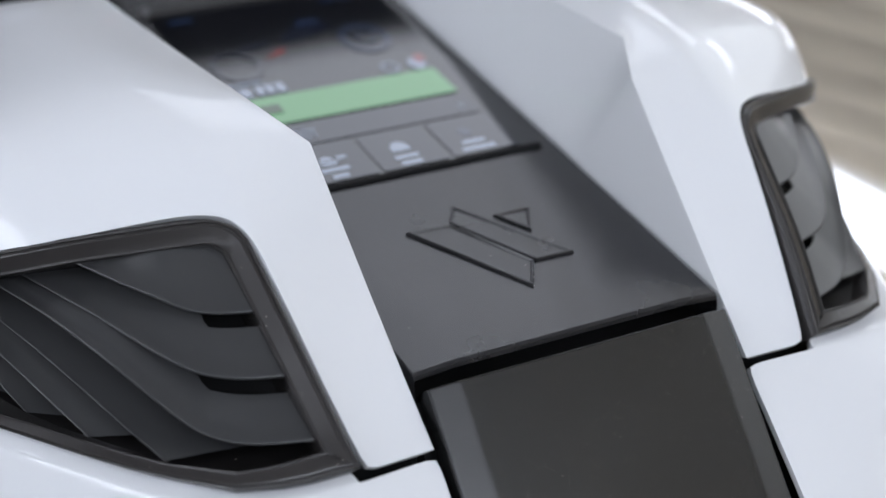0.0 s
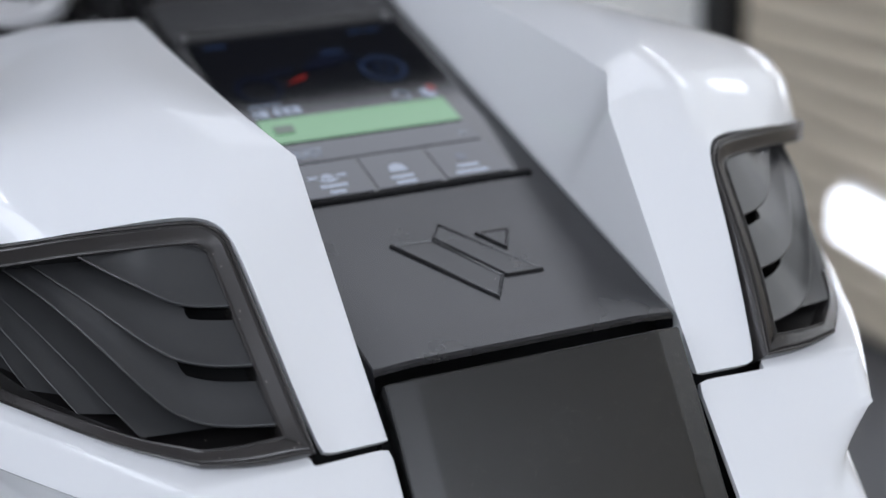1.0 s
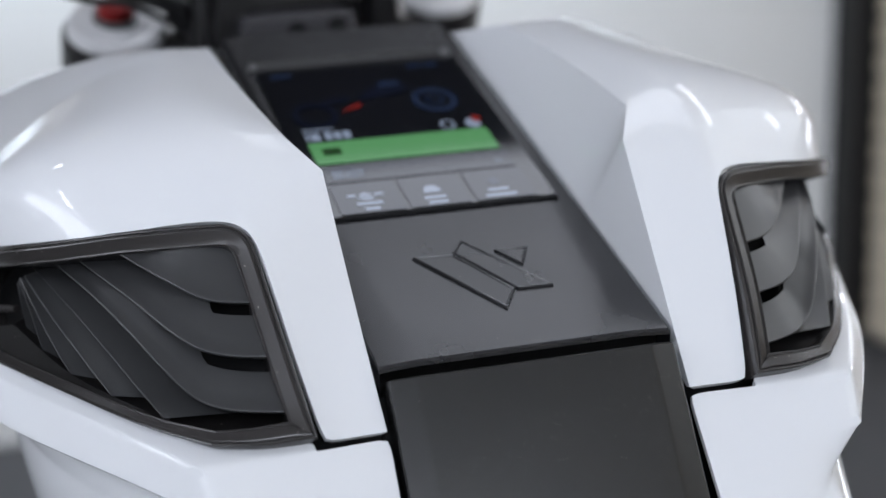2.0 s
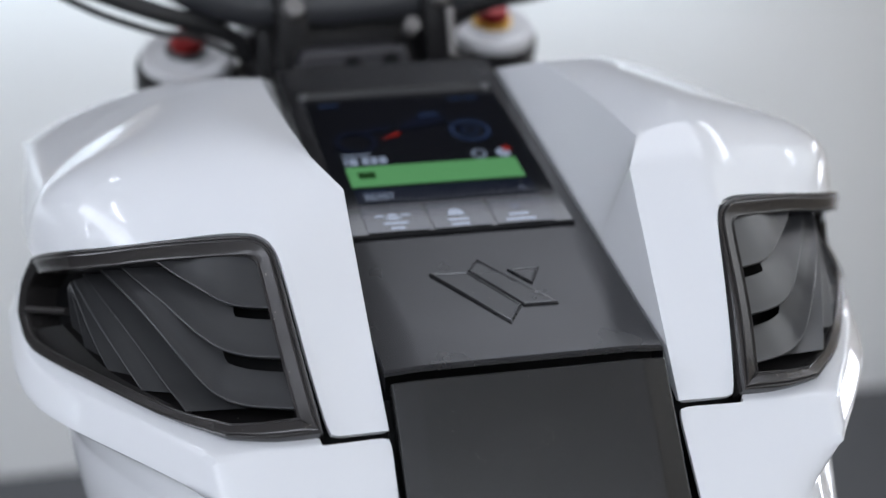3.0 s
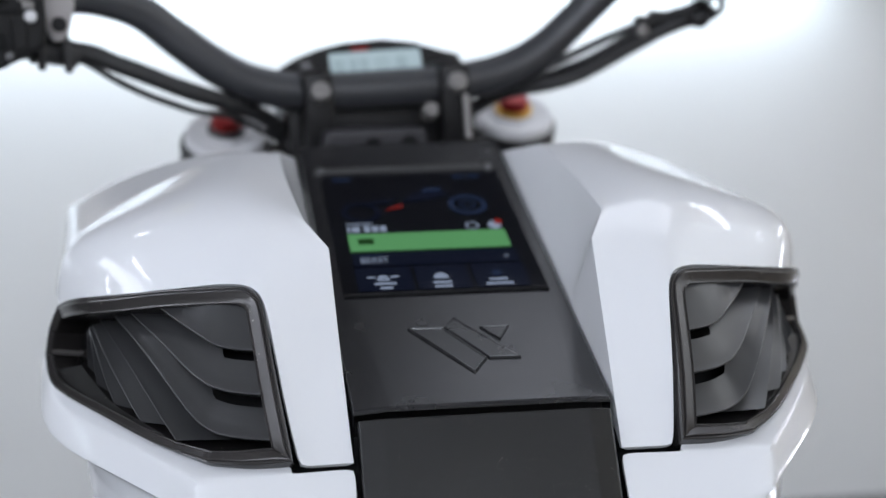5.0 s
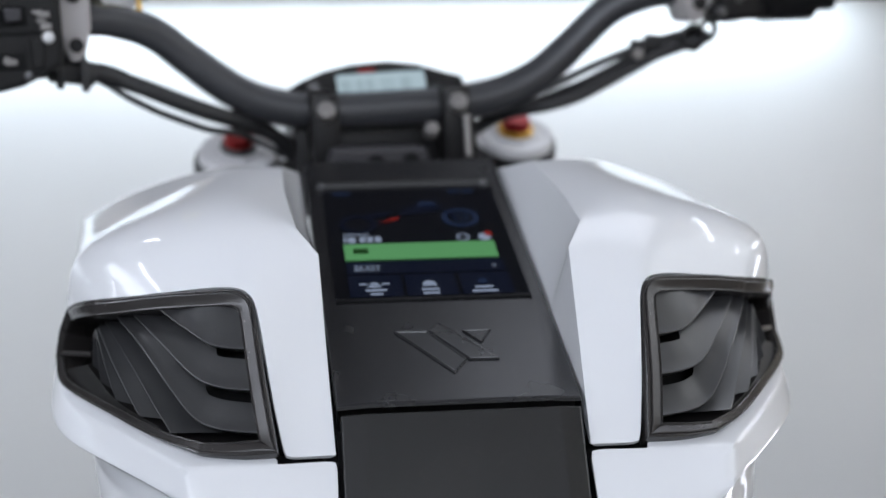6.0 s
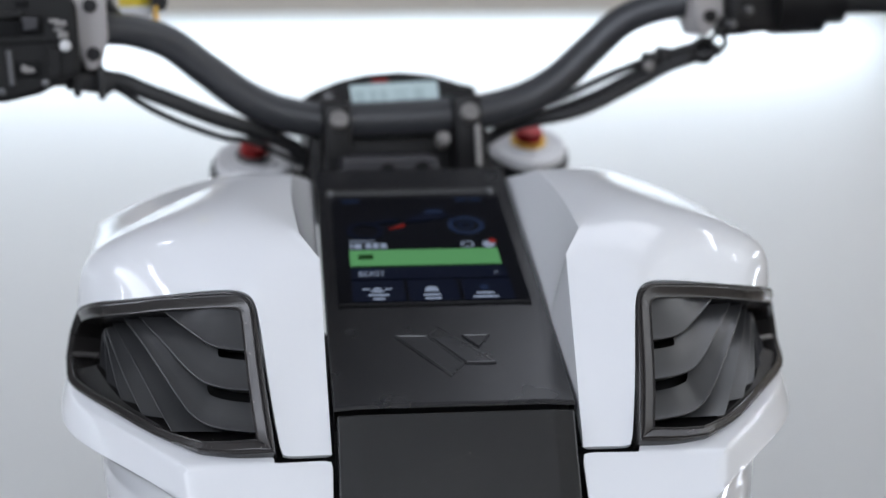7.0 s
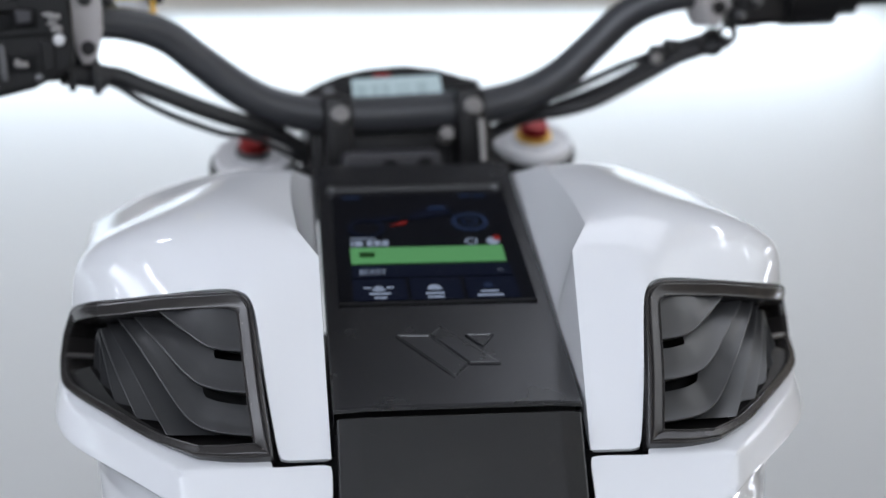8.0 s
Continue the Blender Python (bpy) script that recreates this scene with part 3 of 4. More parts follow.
RIM_CURVES = ([(0.0940, -0.0042, 0.0036), (0.1150, -0.0010, 0.0022), (0.1335, 0.0060, 0.0020)],
              [(0.1335, 0.0060, 0.0022), (0.1570, 0.0370, 0.0027), (0.1840, 0.0860, 0.0033), (0.2085, 0.1350, 0.0030), (0.2185, 0.1580, 0.0056), (0.2228, 0.1850, 0.0135)],
              [(0.2228, 0.1850, 0.0135), (0.2195, 0.1830, 0.0300), (0.2129, 0.1690, 0.0455)],
              [(0.2129, 0.1690, 0.0455), (0.2065, 0.1450, 0.0528), (0.1960, 0.1225, 0.0588), (0.1790, 0.1065, 0.0630), (0.1530, 0.0885, 0.0685), (0.1230, 0.0700, 0.0728)],
              [(0.1230, 0.0700, 0.0728), (0.1120, 0.0625, 0.0735), (0.1050, 0.0560, 0.0690), (0.1030, 0.0480, 0.0610)],
              [(0.1030, 0.0480, 0.0610), (0.0990, 0.0200, 0.0330), (0.0940, -0.0042, 0.0036)])
RIM_STEPS = (5, 14, 4, 18, 8, 9)
# slat lower edges, from the inner end outwards and up
SLATS = ([(0.1035, 0.0378, 0.0471), (0.1087, 0.0395, 0.0471), (0.1210, 0.0452, 0.0473), (0.1290, 0.0512, 0.0487), (0.1362, 0.0598, 0.0518), (0.1464, 0.0750, 0.0557), (0.1560, 0.0905, 0.0600)],
         [(0.1008, 0.0202, 0.0295), (0.1053, 0.0217, 0.0296), (0.1188, 0.0272, 0.0298), (0.1278, 0.0330, 0.0308), (0.1337, 0.0388, 0.0325), (0.1419, 0.0505, 0.0369), (0.1525, 0.0695, 0.0441), (0.1609, 0.0850, 0.0490), (0.1712, 0.1070, 0.0540)],
         [(0.0978, 0.0067, 0.0107), (0.1010, 0.0079, 0.0108), (0.1188, 0.0150, 0.0110), (0.1278, 0.0209, 0.0117), (0.1337, 0.0264, 0.0135), (0.1388, 0.0315, 0.0167), (0.1468, 0.0430, 0.0246), (0.1565, 0.0600, 0.0348), (0.1680, 0.0840, 0.0446), (0.1798, 0.1140, 0.0506)],
         [(0.1478, 0.0310, 0.0062), (0.1554, 0.0480, 0.0138), (0.1645, 0.0690, 0.0238), (0.1745, 0.0940, 0.0335), (0.1838, 0.1210, 0.0405), (0.1885, 0.1350, 0.0440)],
         [(0.1655, 0.0580, 0.0085), (0.1708, 0.0710, 0.0145), (0.1777, 0.0900, 0.0222), (0.1849, 0.1130, 0.0295), (0.1905, 0.1320, 0.0365), (0.1930, 0.1400, 0.0400)],
         [(0.1795, 0.0850, 0.0105), (0.1840, 0.1010, 0.0165), (0.1890, 0.1210, 0.0255), (0.1930, 0.1370, 0.0335), (0.1950, 0.1440, 0.0380)],
         [(0.1894, 0.1050, 0.0161), (0.1911, 0.1180, 0.0216), (0.1932, 0.1340, 0.0300), (0.1955, 0.1455, 0.0365)],
         [(0.1947, 0.1190, 0.0224), (0.1955, 0.1320, 0.0282), (0.1962, 0.1470, 0.0350)])


def even(pts, m):
    """m + 1 points at even steps along a polyline."""
    run = [0.0]
    for a, b in zip(pts, pts[1:]):
        run.append(run[-1] + (b - a).length)
    out, k = [], 0
    for i in range(m + 1):
        d = run[-1] * i / m
        while k < len(pts) - 2 and run[k + 1] < d:
            k += 1
        out.append(pts[k].lerp(pts[k + 1], (d - run[k]) / (run[k + 1] - run[k])))
    return out


def vent(s):
    loop = []
    for c, n in zip(RIM_CURVES, RIM_STEPS):
        loop += spline(c, n)[:-1]
    n = len(loop)
    wide = sum(([w] * k for w, k in zip((0.95, 0.55, 0.40, 1.0, 1.0, 1.0), RIM_STEPS)), [])
    wide = [sum(wide[(i + d) % n] for d in (-2, -1, 0, 1, 2)) / 5 for i in range(n)]

    def ring(inward, depth):
        out = []
        for i, p in enumerate(loop):
            nrm = vent_normal(p.x)
            tan = (loop[(i + 1) % n] - loop[i - 1]).normalized()
            inn = tan.cross(nrm).normalized() * -1
            c = Vector((0.15, 0.075, 0.035))
            if inn.dot(c - p) < 0:
                inn = -inn
            q = p + inn * (inward * wide[i]) - nrm * depth
            out.append((s * q.x, q.y, q.z))
        return out

    profile = ((-0.0005, 0.012), (-0.0005, 0.0006), (-0.0001, -0.0004), (0.0004, -0.0008), (0.0011, -0.0008), (0.0014, -0.0001), (0.0017, 0.0), (0.0021, -0.0007), (0.0027, -0.0008),
               (0.0052, 0.0004), (0.0074, 0.0014), (0.0077, 0.0014), (0.0079, 0.0009), (0.0083, 0.0009), (0.0086, 0.0015), (0.0087, 0.0034), (0.0087, 0.022))
    rings = [ring(i, d) for i, d in profile]
    frame_ob = bpart("vent_frame", grid(rings, True), VENT, "black moulded frame of the side vent", sharp=24)
    # Sheet closing the vent; the shade of its depth is in the colour.
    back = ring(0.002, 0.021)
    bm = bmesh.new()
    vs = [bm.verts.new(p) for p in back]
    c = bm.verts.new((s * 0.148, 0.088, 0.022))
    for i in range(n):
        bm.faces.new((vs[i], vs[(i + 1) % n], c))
    bpart("vent_back_shade", bm, BLACK, "near-black sheet for the shade behind the slats", parent=frame_ob)
    above = spline([(0.1060, 0.0610, 0.0725), (0.1250, 0.0690, 0.0720), (0.1400, 0.0790, 0.0700), (0.1580, 0.0930, 0.0665)], 80)
    m, r = 48, 0.00045
    for k, ctrl in enumerate(SLATS):
        low = even(spline(ctrl, 80), m)
        up = even(above[(0, 0, 0, 9, 6, 5, 4, 4)[k]:], m)
        rows = [[] for _ in range(11)]
        for i, (p, b) in enumerate(zip(low, up)):
            nrm = vent_normal(p.x)
            u = (b - p) - nrm * (b - p).dot(nrm)
            span = u.length
            u.normalize()
            sink = min((0.0085, 0.0068, 0.0068, 0.0055, 0.0042, 0.0036, 0.0030, 0.0026)[k], 0.5 * span)
            t = min(1.0, max(0.0, (0.31 - i / m) / 0.03)) if k in (1, 2) else 0.0
            reach = span * (1.0 - 0.24 * t * t * (3 - 2 * t))
            lip = ((-0.009, 0.0015), (-0.0030, 0.0), (-0.0007, -r), (0.0, -r), (r * 0.7, -r * 0.5), (r * 0.9, r * 0.3), (r * 0.4, r * 1.6))
            for row, (d, w) in zip(rows, lip):
                row.append(p + nrm * d + u * w)
            for row, f in zip(rows[7:], (0.12, 0.45, 0.8, 1.04)):
                row.append(p + u * (reach * f) - nrm * (sink * f * (reach / span)))
        bm = grid([[(s * p.x, p.y, p.z) for p in row] for row in rows])
        bpart("slat", bm, SLAT, parent=frame_ob, sharp=50)
        above = low
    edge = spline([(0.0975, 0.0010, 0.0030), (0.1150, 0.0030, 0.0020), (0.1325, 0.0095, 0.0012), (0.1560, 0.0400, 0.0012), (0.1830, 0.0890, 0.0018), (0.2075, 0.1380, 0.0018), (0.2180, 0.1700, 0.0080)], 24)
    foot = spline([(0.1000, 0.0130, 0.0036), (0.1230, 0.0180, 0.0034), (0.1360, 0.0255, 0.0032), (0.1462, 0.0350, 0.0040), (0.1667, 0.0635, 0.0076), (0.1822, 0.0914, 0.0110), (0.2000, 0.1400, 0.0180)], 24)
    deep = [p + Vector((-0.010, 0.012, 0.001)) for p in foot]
    # Floor skin in the darkened colour that carries the shade under the slats.
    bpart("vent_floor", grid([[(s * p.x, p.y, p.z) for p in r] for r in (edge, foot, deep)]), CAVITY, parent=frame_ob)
    bpart("vent_step", tube([(s * 0.2176, 0.1810, 0.0159), (s * 0.2077, 0.1660, 0.0186), (s * 0.1977, 0.1510, 0.0213)], 0.0020, 4, 8), VENT, parent=frame_ob)
    return frame_ob


for s in (1, -1):
    vent(s)

# ---- handlebar and fork head ----
STEER = Matrix.Translation((0.0085, 0.4278, Z0)) @ Matrix.Rotation(radians(8.5), 4, "Z") @ Matrix.Rotation(radians(-2.0), 4, "Y")


def steer(name, bm, mat, label="", parent=None, smooth=True):
    ob = part(name, bm, mat, parent or bike, label, smooth)
    if parent is None:
        ob.matrix_local = STEER
    return ob


def prism(outline, y0, y1, m=None):
    """A solid with the given outline in x and z, from y0 to y1."""
    bm = bmesh.new()
    a = [bm.verts.new((x, y0, z)) for x, z in outline]
    b = [bm.verts.new((x, y1, z)) for x, z in outline]
    bm.faces.new(a)
    bm.faces.new(b[::-1])
    for i in range(len(a)):
        j = (i + 1) % len(a)
        bm.faces.new((a[i], b[i], b[j], a[j]))
    return bm


bar_pts = [(0.40, -0.055, 0.2165), (0.30, -0.040, 0.218), (0.222, -0.020, 0.2165), (0.196, -0.010, 0.2125), (0.173, -0.004, 0.203), (0.150, 0, 0.184), (0.120, 0, 0.160), (0.092, 0, 0.1465), (0.055, 0, 0.1395), (0, 0, 0.138)]
bar_pts = [(-x, y, z) for x, y, z in bar_pts] + [(x, y, z) for x, y, z in bar_pts[-2::-1]]
bar = steer("handlebar", tube(bar_pts, 0.0142, 70, 18, 0.0105), BAR, "wide black anodised handlebar")
for s in (1, -1):
    steer("grip", tube([(s * 0.335, -0.0455, 0.219), (s * 0.36, -0.049, 0.2185), (s * 0.46, -0.065, 0.217)], 0.0165, 10, 18), RUBBER, "black rubber grip", parent=bar)
    steer("bar_clamp", boxed(s * 0.05 - 0.017, s * 0.05 + 0.005, -0.022, 0.022, 0.095, 0.155, 0.006), CAST, "black handlebar clamp", parent=bar)
    for yy in (-0.014,):
        steer("clamp_bolt", cylinder((s * 0.05 - 0.006, yy - 0.006, 0.1395), (s * 0.05 - 0.006, yy - 0.0125, 0.1440), 0.0070, bevel=0.0015), BOLT, "dull steel clamp bolt", parent=bar)
# fork head: upper triple clamp, caps
head = steer("fork_head", boxed(-0.085, 0.085, 0.02, 0.10, 0.070, 0.095, 0.010), CAST, "black cast upper fork clamp")
RAKE = Vector((0, -0.42, 0.907))
for s in (1, -1):
    c = Vector((0.1145, 0.067, 0.0950)) if s > 0 else Vector((-0.1100, 0.067, 0.0975))
    steer("fork_boss", cylinder(c - RAKE * 0.035, c + RAKE * 0.006, 0.0345, 0.0345, 40, 0.004), CAST, "black fork clamp boss", parent=head)
    cap = steer("fork_cap", cylinder(c + RAKE * 0.004, c + RAKE * 0.0125, 0.0320, 0.0300, 40, 0.0015), SILVER, "silver fork cap", parent=head)
    steer("cap_hex", cylinder(c + RAKE * 0.0120, c + RAKE * 0.0150, 0.0205, 0.0195, 6, 0.001), SILVER, "silver hexagon of the fork cap", parent=head)
    steer("cap_ring", cylinder(c + RAKE * 0.0140, c + RAKE * 0.0190, 0.0148, 0.0138, 28, 0.001), GOLD if s > 0 else GREYM, parent=head)
    steer("adjuster", cylinder(c + RAKE * 0.0150, c + RAKE * 0.0265, 0.0122, 0.0108, 24, 0.002), RED, "red anodised adjuster knob", parent=head)
    steer("fork_tube", cylinder(c - RAKE * 0.03, c - RAKE * 0.72, 0.027, 0.025, 28), CAST, "black fork tube", parent=head)
steer("stem_nut", cylinder((0, 0.03, 0.094), (0, 0.022, 0.112), 0.018, 0.016, 24, 0.002), CAST, "black stem nut", parent=head)
steer("key_lock", cylinder((0.022, -0.022, 0.120), (0.022, -0.030, 0.1255), 0.0056, 0.0052, 24, 0.001), BOLT, "grey steel key lock", parent=head)
plate_ob = steer("yoke_plate", prism([(-0.0590, 0.1000), (-0.0560, 0.1150), (0.0150, 0.1120), (0.0175, 0.0960)], -0.036, -0.006), YOKE, "dark blue-grey moulded plate under the handlebar", parent=head, smooth=False)
bevel_mod(plate_ob, 0.003, 3, 20)
# Black discs proud of the plate, painting the shade of two notches.
for x in (-0.0232, 0.0029):
    steer("notch_shade", cylinder((x, -0.0375, 0.1030), (x, -0.020, 0.1030), 0.0062, 0.0062, 20, 0.001), BLACK, parent=head)
steer("wire_clip", cylinder((0.0485, -0.030, 0.102), (0.0490, -0.026, 0.133), 0.0024, 0.0024, 12), BOLT, "thin grey steel clip", parent=head)
steer("yoke_cover", boxed(-0.075, 0.066, 0.004, 0.06, 0.06, 0.140, 0.006), CAST, "black cover between the handlebar clamps", parent=head)
bpart("head_cover", boxed(-0.062, 0.062, 0.345, 0.40, 0.030, 0.088, 0.008), CAST, "black cover behind the display")
# dash
outline = [(-0.088, 0.132), (-0.0815, 0.1520), (-0.0626, 0.1615), (-0.045, 0.1672), (-0.0229, 0.1710), (0.0058, 0.1720), (0.0302, 0.1682), (0.0523, 0.1605), (0.0626, 0.1578), (0.0650, 0.1460), (0.0620, 0.132)]
bm = bmesh.new()
fr = [bm.verts.new((x, 0.020 + (z - 0.138) * 0.5, z)) for x, z in outline]
bk = [bm.verts.new((x * 0.95, 0.045 + (z - 0.138) * 0.5, z - 0.006)) for x, z in outline]
bm.faces.new(fr)
bm.faces.new(bk[::-1])
for i in range(len(fr)):
    j = (i + 1) % len(fr)
    bm.faces.new((fr[i], bk[i], bk[j], fr[j]))
dash = steer("dash", bm, CAST, "small black dash with grey display", smooth=False)
bevel_mod(dash, 0.002, 3, 30)


def dash_pt(x, z, h):
    return (x, 0.020 + (z - 0.138) * 0.5 - h, z + h * 0.4)


bm = bmesh.new()
bm.faces.new([bm.verts.new(dash_pt(x, z, 0.0015)) for x, z in ((-0.0368, 0.1455), (0.0325, 0.1455), (0.0325, 0.1632), (-0.0368, 0.1632))])
steer("lcd", bm, LCD, "pale grey dash display", parent=dash, smooth=False)
for x0, x1, z0, z1 in ((-0.034, -0.026, 0.1490, 0.1585), (-0.022, -0.0165, 0.1490, 0.1585), (-0.0140, -0.0085, 0.1490, 0.1585), (-0.003, 0.008, 0.1500, 0.1525), (-0.003, 0.008, 0.1550, 0.1575), (0.013, 0.021, 0.1490, 0.1585)):
    bm = bmesh.new()
    bm.faces.new([bm.verts.new(dash_pt(a, b, 0.0018)) for a, b in ((x0, z0), (x1, z0), (x1, z1), (x0, z1))])
    steer("lcd_segment", bm, LCDARK, parent=dash, smooth=False)
for x, w in ((-0.033, 0.018), (-0.008, 0.028), (0.026, 0.012)):
    bm = bmesh.new()
    bm.faces.new([bm.verts.new(dash_pt(a, b, 0.0015)) for a, b in ((x, 0.1395), (x + w, 0.1395), (x + w, 0.1432), (x, 0.1432))])
    steer("dash_mark", bm, GREYM, parent=dash, smooth=False)
bm = bmesh.new()
bm.faces.new([bm.verts.new(dash_pt(a, b, 0.0015)) for a, b in ((-0.019, 0.1640), (-0.006, 0.1640), (-0.006, 0.1665), (-0.019, 0.1665))])
steer("dash_mark", bm, RED, "red dash mark", parent=dash, smooth=False)
for x, z in ((-0.060, 0.148), (-0.055, 0.155), (0.045, 0.146)):
    a, b = Vector(dash_pt(x, z, 0.0)), Vector(dash_pt(x, z, 0.004))
    steer("dash_button", cylinder(a, b, 0.0045, 0.004, 16), GREYM, parent=dash)

# switches and levers at the bar ends


left = steer("left_switch", prism([(-0.335, 0.1712), (-0.290, 0.1722), (-0.268, 0.1765), (-0.252, 0.1840), (-0.2415, 0.1880), (-0.2400, 0.2000), (-0.2400, 0.2360), (-0.2480, 0.2460), (-0.335, 0.2480)], -0.080, -0.012), SWITCH, "black switch block on the bar", parent=bar, smooth=False)
bevel_mod(left, 0.004, 3, 20)
# Groove and recesses are raised black patches; their shade is only colour.
steer("groove_shade", boxed(-0.331, -0.2555, -0.0812, -0.070, 0.2100, 0.2128, 0.0008), BLACK, parent=left)
steer("top_recess_shade", boxed(-0.2800, -0.2705, -0.0812, -0.070, 0.2345, 0.2400, 0.002), BLACK, parent=left)
steer("switch_ledge", boxed(-0.331, -0.2745, -0.0850, -0.074, 0.2275, 0.2320, 0.0015), SWITCH, parent=left)
steer("recess_shade", boxed(-0.2960, -0.2778, -0.0812, -0.070, 0.2150, 0.2262, 0.001), BLACK, parent=left)
steer("recess_shade", boxed(-0.2778, -0.2620, -0.0813, -0.070, 0.2158, 0.2290, 0.001), BLACK, "black patch for the recess shade round the rocker key", parent=left)
key = steer("rocker_key", prism([(-0.2767, 0.2286), (-0.2755, 0.2190), (-0.2662, 0.2195), (-0.2653, 0.2275)], -0.0880, -0.074), YOKE, "dark grey rocker key", parent=left, smooth=False)
bevel_mod(key, 0.0015, 3, 20)
steer("recess_shade", boxed(-0.2840, -0.2647, -0.0812, -0.070, 0.1876, 0.1990, 0.001), BLACK, "black patch for the recess shade round the slide switch", parent=left)
slide = steer("slide_switch", prism([(-0.2798, 0.1930), (-0.2780, 0.1975), (-0.2740, 0.1950), (-0.2705, 0.1945), (-0.2700, 0.1910), (-0.2770, 0.1906)], -0.0840, -0.074), BOLT, "dull silver slide switch", parent=left, smooth=False)
bevel_mod(slide, 0.001, 3, 20)
rib = steer("switch_rib", prism([(-0.2884, 0.2066), (-0.2877, 0.1828), (-0.2834, 0.1825), (-0.2842, 0.2064)], -0.0845, -0.074), GREYM, "grey raised rib", parent=left, smooth=False)
bevel_mod(rib, 0.001, 3, 20)
panel = steer("switch_panel", prism([(-0.2624, 0.2091), (-0.2612, 0.1862), (-0.2530, 0.1885), (-0.2518, 0.2060)], -0.0835, -0.074), SWITCH, parent=left, smooth=False)
bevel_mod(panel, 0.0015, 3, 20)
steer("switch_shell", boxed(-0.2560, -0.2400, -0.0790, -0.020, 0.1890, 0.2360, 0.006, 3), SWITCH, parent=left)
for x, z, w, h in ((-0.2555, 0.2246, 0.0034, 0.0014), (-0.2515, 0.2228, 0.0040, 0.0020), (-0.2530, 0.2188, 0.0034, 0.0012), (-0.2505, 0.2148, 0.0036, 0.0024)):
    steer("indicator", boxed(x - w, x + w, -0.0835, -0.074, z - h, z + h, 0.0008, 3), BOLT, "small silver indicator tab", parent=left)
steer("round_button", cylinder((-0.2495, -0.078, 0.2078), (-0.2495, -0.0845, 0.2078), 0.0044, 0.0036, 24, 0.001), SILVER, "silver round switch button", parent=left)
for x, z in ((-0.2930, 0.1790), (-0.2640, 0.1835)):
    steer("shell_screw", cylinder((x, -0.078, z), (x, -0.0822, z), 0.0030, 0.0026, 16, 0.0008), GREYM, "grey shell screw", parent=left)
steer("cable_sleeve", tube([(-0.248, -0.034, 0.184), (-0.235, -0.029, 0.182), (-0.220, -0.024, 0.1785)], 0.0088, 6, 14), RUBBER, "thick rubber cable sleeve", parent=bar)
for x, z in ((-0.2430, 0.1750), (-0.2260, 0.1720)):
    steer("cable_tie", boxed(x - 0.0025, x + 0.0025, -0.042, -0.024, z - 0.004, z + 0.018, 0.001), RUBBER, "black cable tie", parent=bar)
for x, z, r in ((0.243, 0.199, 0.0042), (0.2565, 0.209, 0.0045), (0.268, 0.222, 0.004)):
    steer("switch_bolt", cylinder((x, -0.052, z), (x, -0.059, z), r, r * 0.8, 20, 0.001), GREYM, "grey round switch bolt", parent=bar)
clamp = steer("lever_clamp", prism([(-0.2440, 0.2500), (-0.2423, 0.2233), (-0.2387, 0.1983), (-0.2352, 0.1890), (-0.2290, 0.1890), (-0.2245, 0.1950), (-0.2195, 0.2110), (-0.2190, 0.2500)], -0.046, -0.005), PALE, "pale grey lever clamp", parent=bar, smooth=False)
bevel_mod(clamp, 0.002, 3, 20)
steer("clamp_block", boxed(-0.262, -0.224, -0.032, -0.008, 0.178, 0.202, 0.004), CAST, "black block under the lever clamp", parent=bar)
clamp = steer("lever_clamp", prism([(0.2180, 0.2500), (0.2180, 0.2060), (0.2225, 0.1925), (0.2290, 0.1905), (0.2355, 0.1990), (0.2425, 0.2060), (0.2425, 0.2500)], -0.045, -0.006), PALE, "pale grey cast brake lever clamp", parent=bar, smooth=False)
bevel_mod(clamp, 0.003, 3, 20)
for s, z in ((1, 0.206), (1, 0.236), (-1, 0.2003), (-1, 0.2337)):
    steer("clamp_bolt", cylinder((s * 0.2255 + (0.004 if s > 0 else -0.005), -0.044, z), (s * 0.2255 + (0.004 if s > 0 else -0.005), -0.049, z), 0.005, 0.005, 16), CAST, parent=bar)
for x, z, w in ((0.2445, 0.2010, 0.006), (0.2530, 0.1965, 0.0075), (0.2650, 0.2000, 0.007)):
    steer("brake_fitting", boxed(x - w, x + w, -0.050, -0.028, z - w * 0.8, z + w * 0.8, 0.002), CAST, "black brake hose fitting", parent=bar)
for x, z, w in ((0.1935, 0.1745, 0.005), (0.2040, 0.1780, 0.004)):
    steer("hose_clip", boxed(x - w, x + w, -0.020, -0.004, z - 0.0055, z + 0.0050, 0.002), RUBBER, "black rubber hose clip", parent=bar)
steer("hose_rivet", cylinder((0.1895, -0.022, 0.1690), (0.1895, -0.015, 0.1690), 0.0042, 0.0036, 20, 0.001), BOLT, "grey steel hose rivet", parent=bar)
res = steer("fluid_reservoir", cylinder((-0.1956, 0.03, 0.2310), (-0.1956, 0.03, 0.265), 0.0118, 0.0118, 28, 0.002), YELLOW, "yellow fluid reservoir", parent=bar)
steer("reservoir_base", cylinder((-0.1950, 0.03, 0.2222), (-0.1950, 0.03, 0.2312), 0.0118, 0.0128, 28, 0.002), WHITE, "white translucent reservoir base", parent=res)
steer("reservoir_band", cylinder((-0.1956, 0.03, 0.2336), (-0.1956, 0.03, 0.2346), 0.0121, 0.0121, 28, 0.0003), GOLD, parent=res)
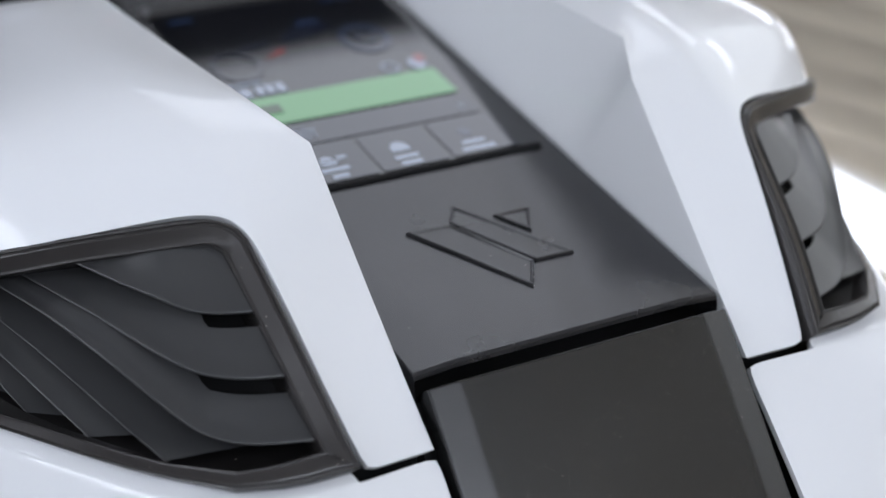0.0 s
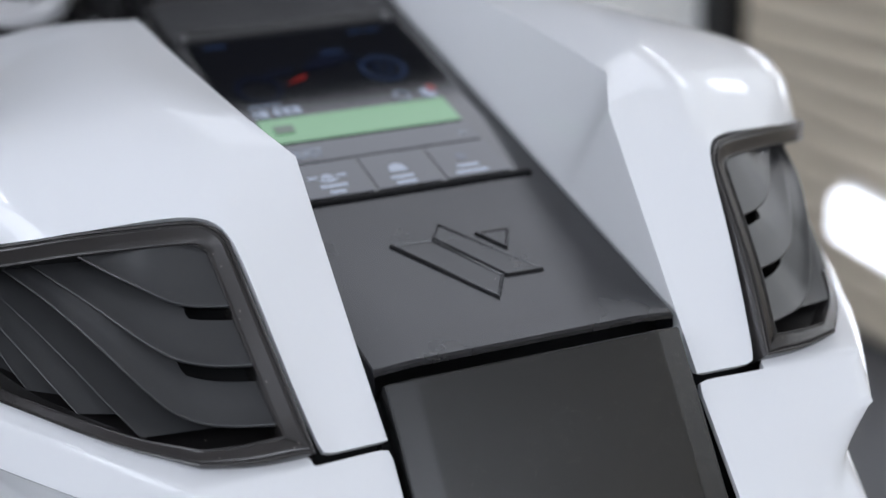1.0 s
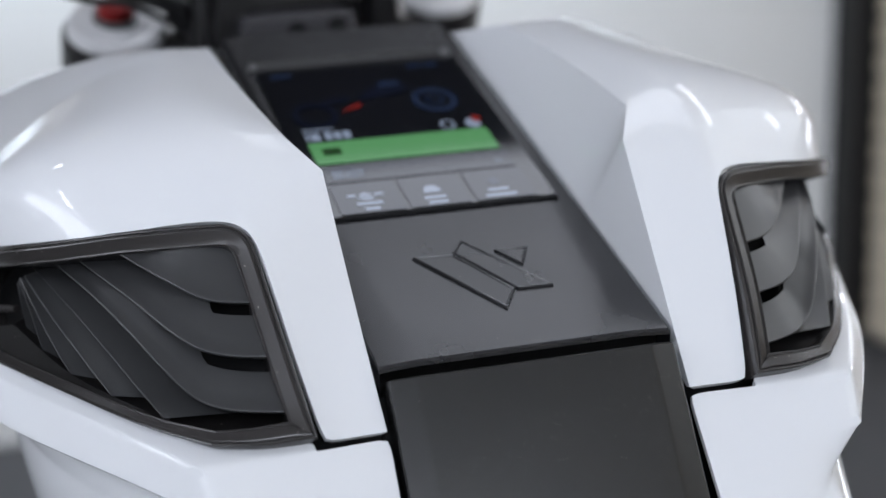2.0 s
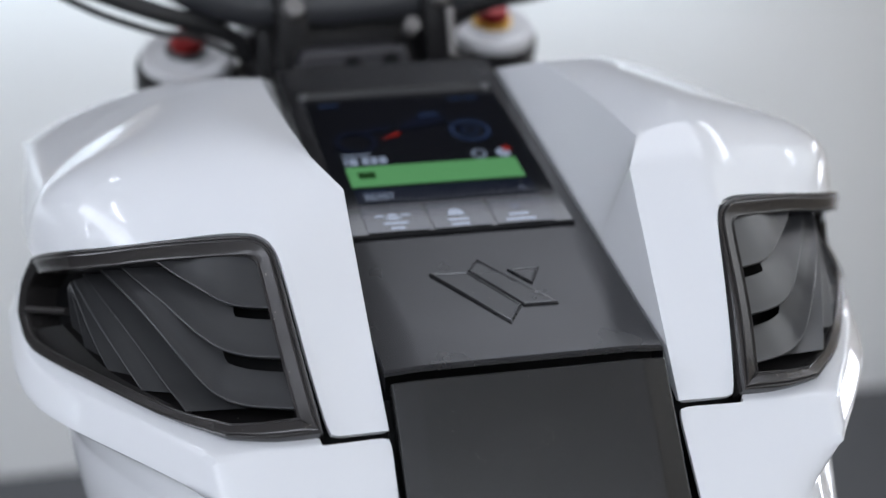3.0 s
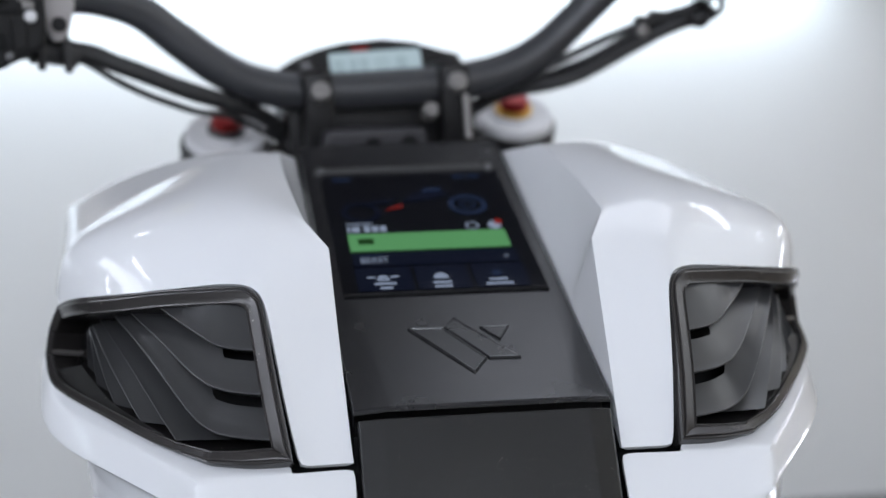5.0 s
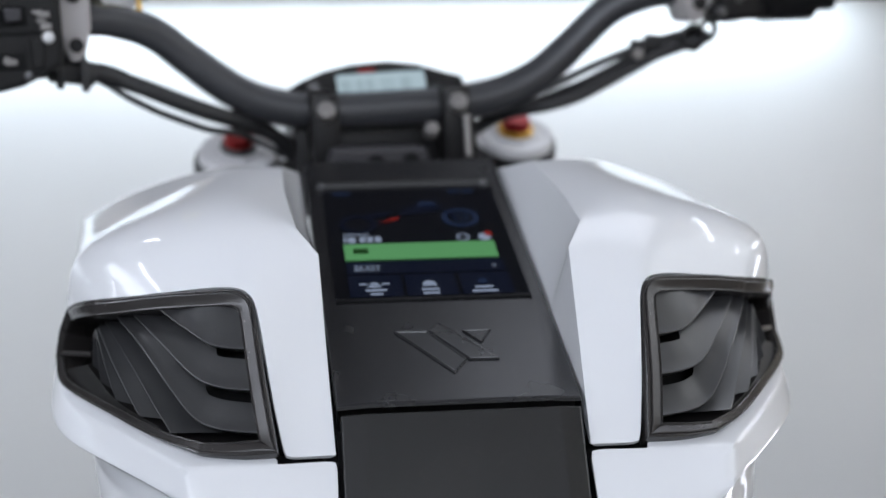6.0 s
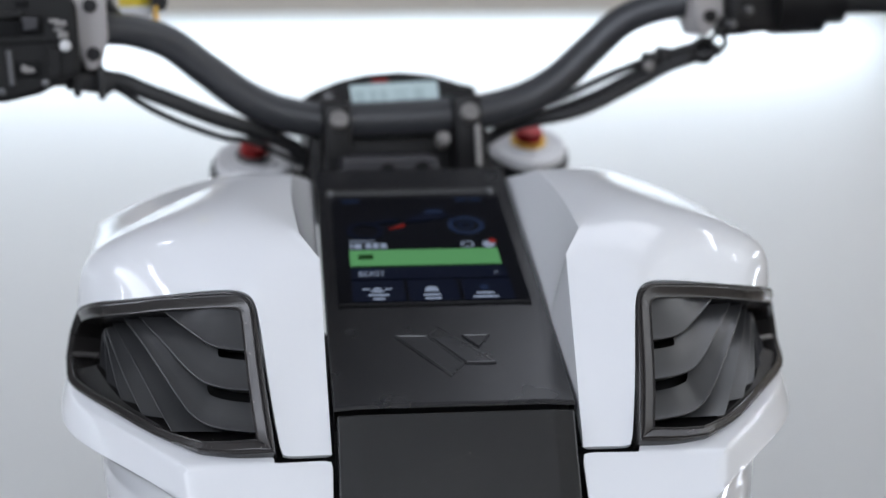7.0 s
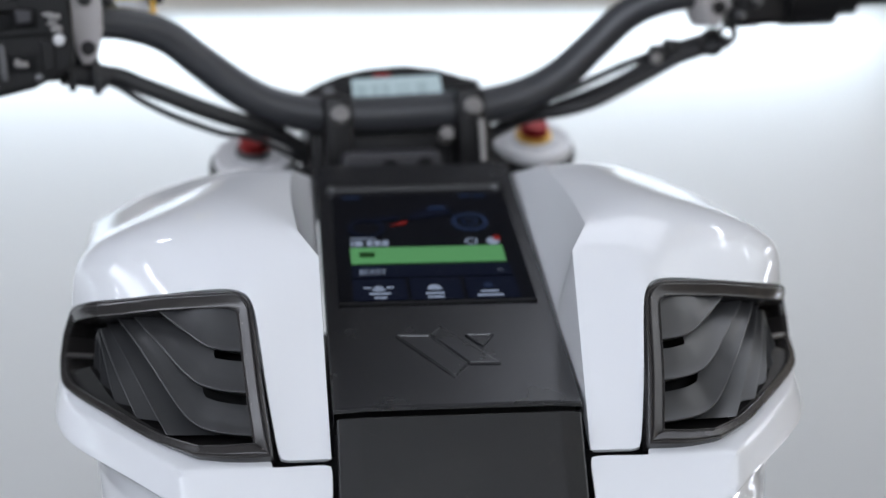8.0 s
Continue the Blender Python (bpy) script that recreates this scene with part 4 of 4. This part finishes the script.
steer("reservoir_bracket", prism([(-0.1846, 0.262), (-0.1842, 0.2310), (-0.1815, 0.2265), (-0.1750, 0.2275), (-0.1728, 0.2330), (-0.1728, 0.262)], 0.010, 0.034), CAST, "black bracket beside the reservoir", parent=bar, smooth=False)
steer("bracket_screw", cylinder((-0.1822, 0.006, 0.2110), (-0.1822, 0.006, 0.2310), 0.0022, 0.0018, 14), GOLD, "thin brass bracket screw", parent=bar)
steer("reservoir_hose", tube([(-0.2215, 0.0, 0.262), (-0.2185, -0.006, 0.2440), (-0.2160, -0.008, 0.2330), (-0.2090, -0.004, 0.2220), (-0.205, 0.004, 0.212)], 0.0042, 20, 12), RUBBER, "black reservoir hose", parent=bar)
steer("throttle_housing", tube([(0.283, -0.038, 0.219), (0.300, -0.040, 0.219), (0.321, -0.044, 0.219)], 0.030, 8, 20), CAST, "black throttle housing", parent=bar)
steer("throttle_collar", tube([(0.318, -0.043, 0.219), (0.328, -0.044, 0.219), (0.338, -0.046, 0.219)], 0.0235, 6, 20), CAST, parent=bar)
steer("right_switch", boxed(0.243, 0.284, -0.055, -0.012, 0.192, 0.240, 0.006, 3), CAST, "black switch block", parent=bar)
for cx, cz, cr in ((0.2285, 0.1800, 0.0085), (0.2409, 0.1857, 0.0062)):
    ring_pts = [(cx + cr * math.cos(a), -0.035, cz + cr * math.sin(a)) for a in (k * math.pi / 5 for k in range(11))]
    steer("cable_eye", tube(ring_pts, 0.0024, 24, 8), CAST, "black cable guide ring", parent=bar)
# cables
for pts, r in (([(-0.2480, -0.022, 0.1815), (-0.2144, -0.015, 0.1797), (-0.1955, -0.015, 0.1712), (-0.1762, -0.015, 0.1625), (-0.1569, -0.013, 0.1533), (-0.1373, -0.010, 0.1448), (-0.115, 0.0, 0.136), (-0.085, 0.02, 0.120), (-0.06, 0.04, 0.09)], 0.0062),
               ([(-0.2350, -0.014, 0.1790), (-0.2147, -0.010, 0.1733), (-0.1959, -0.010, 0.1602), (-0.1768, -0.010, 0.1490), (-0.1573, -0.010, 0.1400), (-0.1376, -0.008, 0.1322), (-0.115, 0.0, 0.127), (-0.07, 0.03, 0.100)], 0.0024),
               ([(0.2460, -0.026, 0.1800), (0.2110, -0.015, 0.1694), (0.1878, -0.010, 0.1584), (0.1647, -0.010, 0.1483), (0.1417, -0.010, 0.1390), (0.1191, -0.006, 0.1335), (0.09, 0.015, 0.127), (0.06, 0.03, 0.110)], 0.0052),
               ([(0.2400, -0.024, 0.1860), (0.2112, -0.013, 0.1789), (0.1881, -0.010, 0.1719), (0.1651, -0.010, 0.1646), (0.1422, -0.010, 0.1561), (0.1195, -0.006, 0.1467), (0.085, 0.015, 0.133)], 0.0030),
               ([(0.2350, -0.020, 0.1800), (0.2110, -0.012, 0.1745), (0.1900, -0.008, 0.1665), (0.1750, -0.004, 0.1590), (0.1500, 0.004, 0.1470), (0.11, 0.02, 0.132)], 0.0032)):
    steer("cable", tube(pts, r, 24, 10), RUBBER, "black control cable", parent=bar)

# wheels that carry the bike
def wheel(name, y, r, label):
    ob = bpart(name, tube([(0, y + (r - 0.06) * math.cos(a), -Z0 + r + (r - 0.06) * math.sin(a)) for a in (k * math.pi / 18 for k in range(37))], 0.06, 72, 14), RUBBER, label)
    part("rim", cylinder((-0.03, y, -Z0 + r), (0.03, y, -Z0 + r), r - 0.10, r - 0.10, 40, 0.006), CAST, ob)


wheel("front_wheel", 0.86, 0.31, "front wheel with black tyre")
wheel("rear_wheel", -0.62, 0.33, "rear wheel with black tyre")
bpart("frame_beam", tube([(0, 0.30, -0.10), (0, 0.05, -0.40), (0, -0.25, -0.50), (0, -0.62, -0.54)], 0.05, 24, 16), CAST, "black main frame under the tank")

# low lamp beside the slatted wall
lamp = tagged(new("floor_lamp_bar"), "white glowing light bar fixed low on the slatted wall", "lamp")
lamp.matrix_world = Matrix.Translation((WALL_X - 0.03, 1.175, 0.192)) @ Matrix.Rotation(radians(5.5), 4, "X")
part("housing", boxed(0.0, 0.03, -0.60, 0.60, -0.048, 0.048, 0.01), CEIL, lamp)
part("diffuser", boxed(-0.025, 0.0, -0.59, 0.59, -0.042, 0.042, 0.02, 3), glow("bar_diffuser", 1.9), lamp, "glowing opal diffuser")

# slats of the clad wall
slat_me = finish("wall_slat", boxed(0.0, 0.028, -3.2, 2.14, 0.0, 0.048, 0.013, 3), SLATW)
for k in range(47):
    ob = new("wall_slat", slat_me)
    ob.parent = wall_east
    ob.location = (WALL_X, 0, 0.02 + k * 0.058)
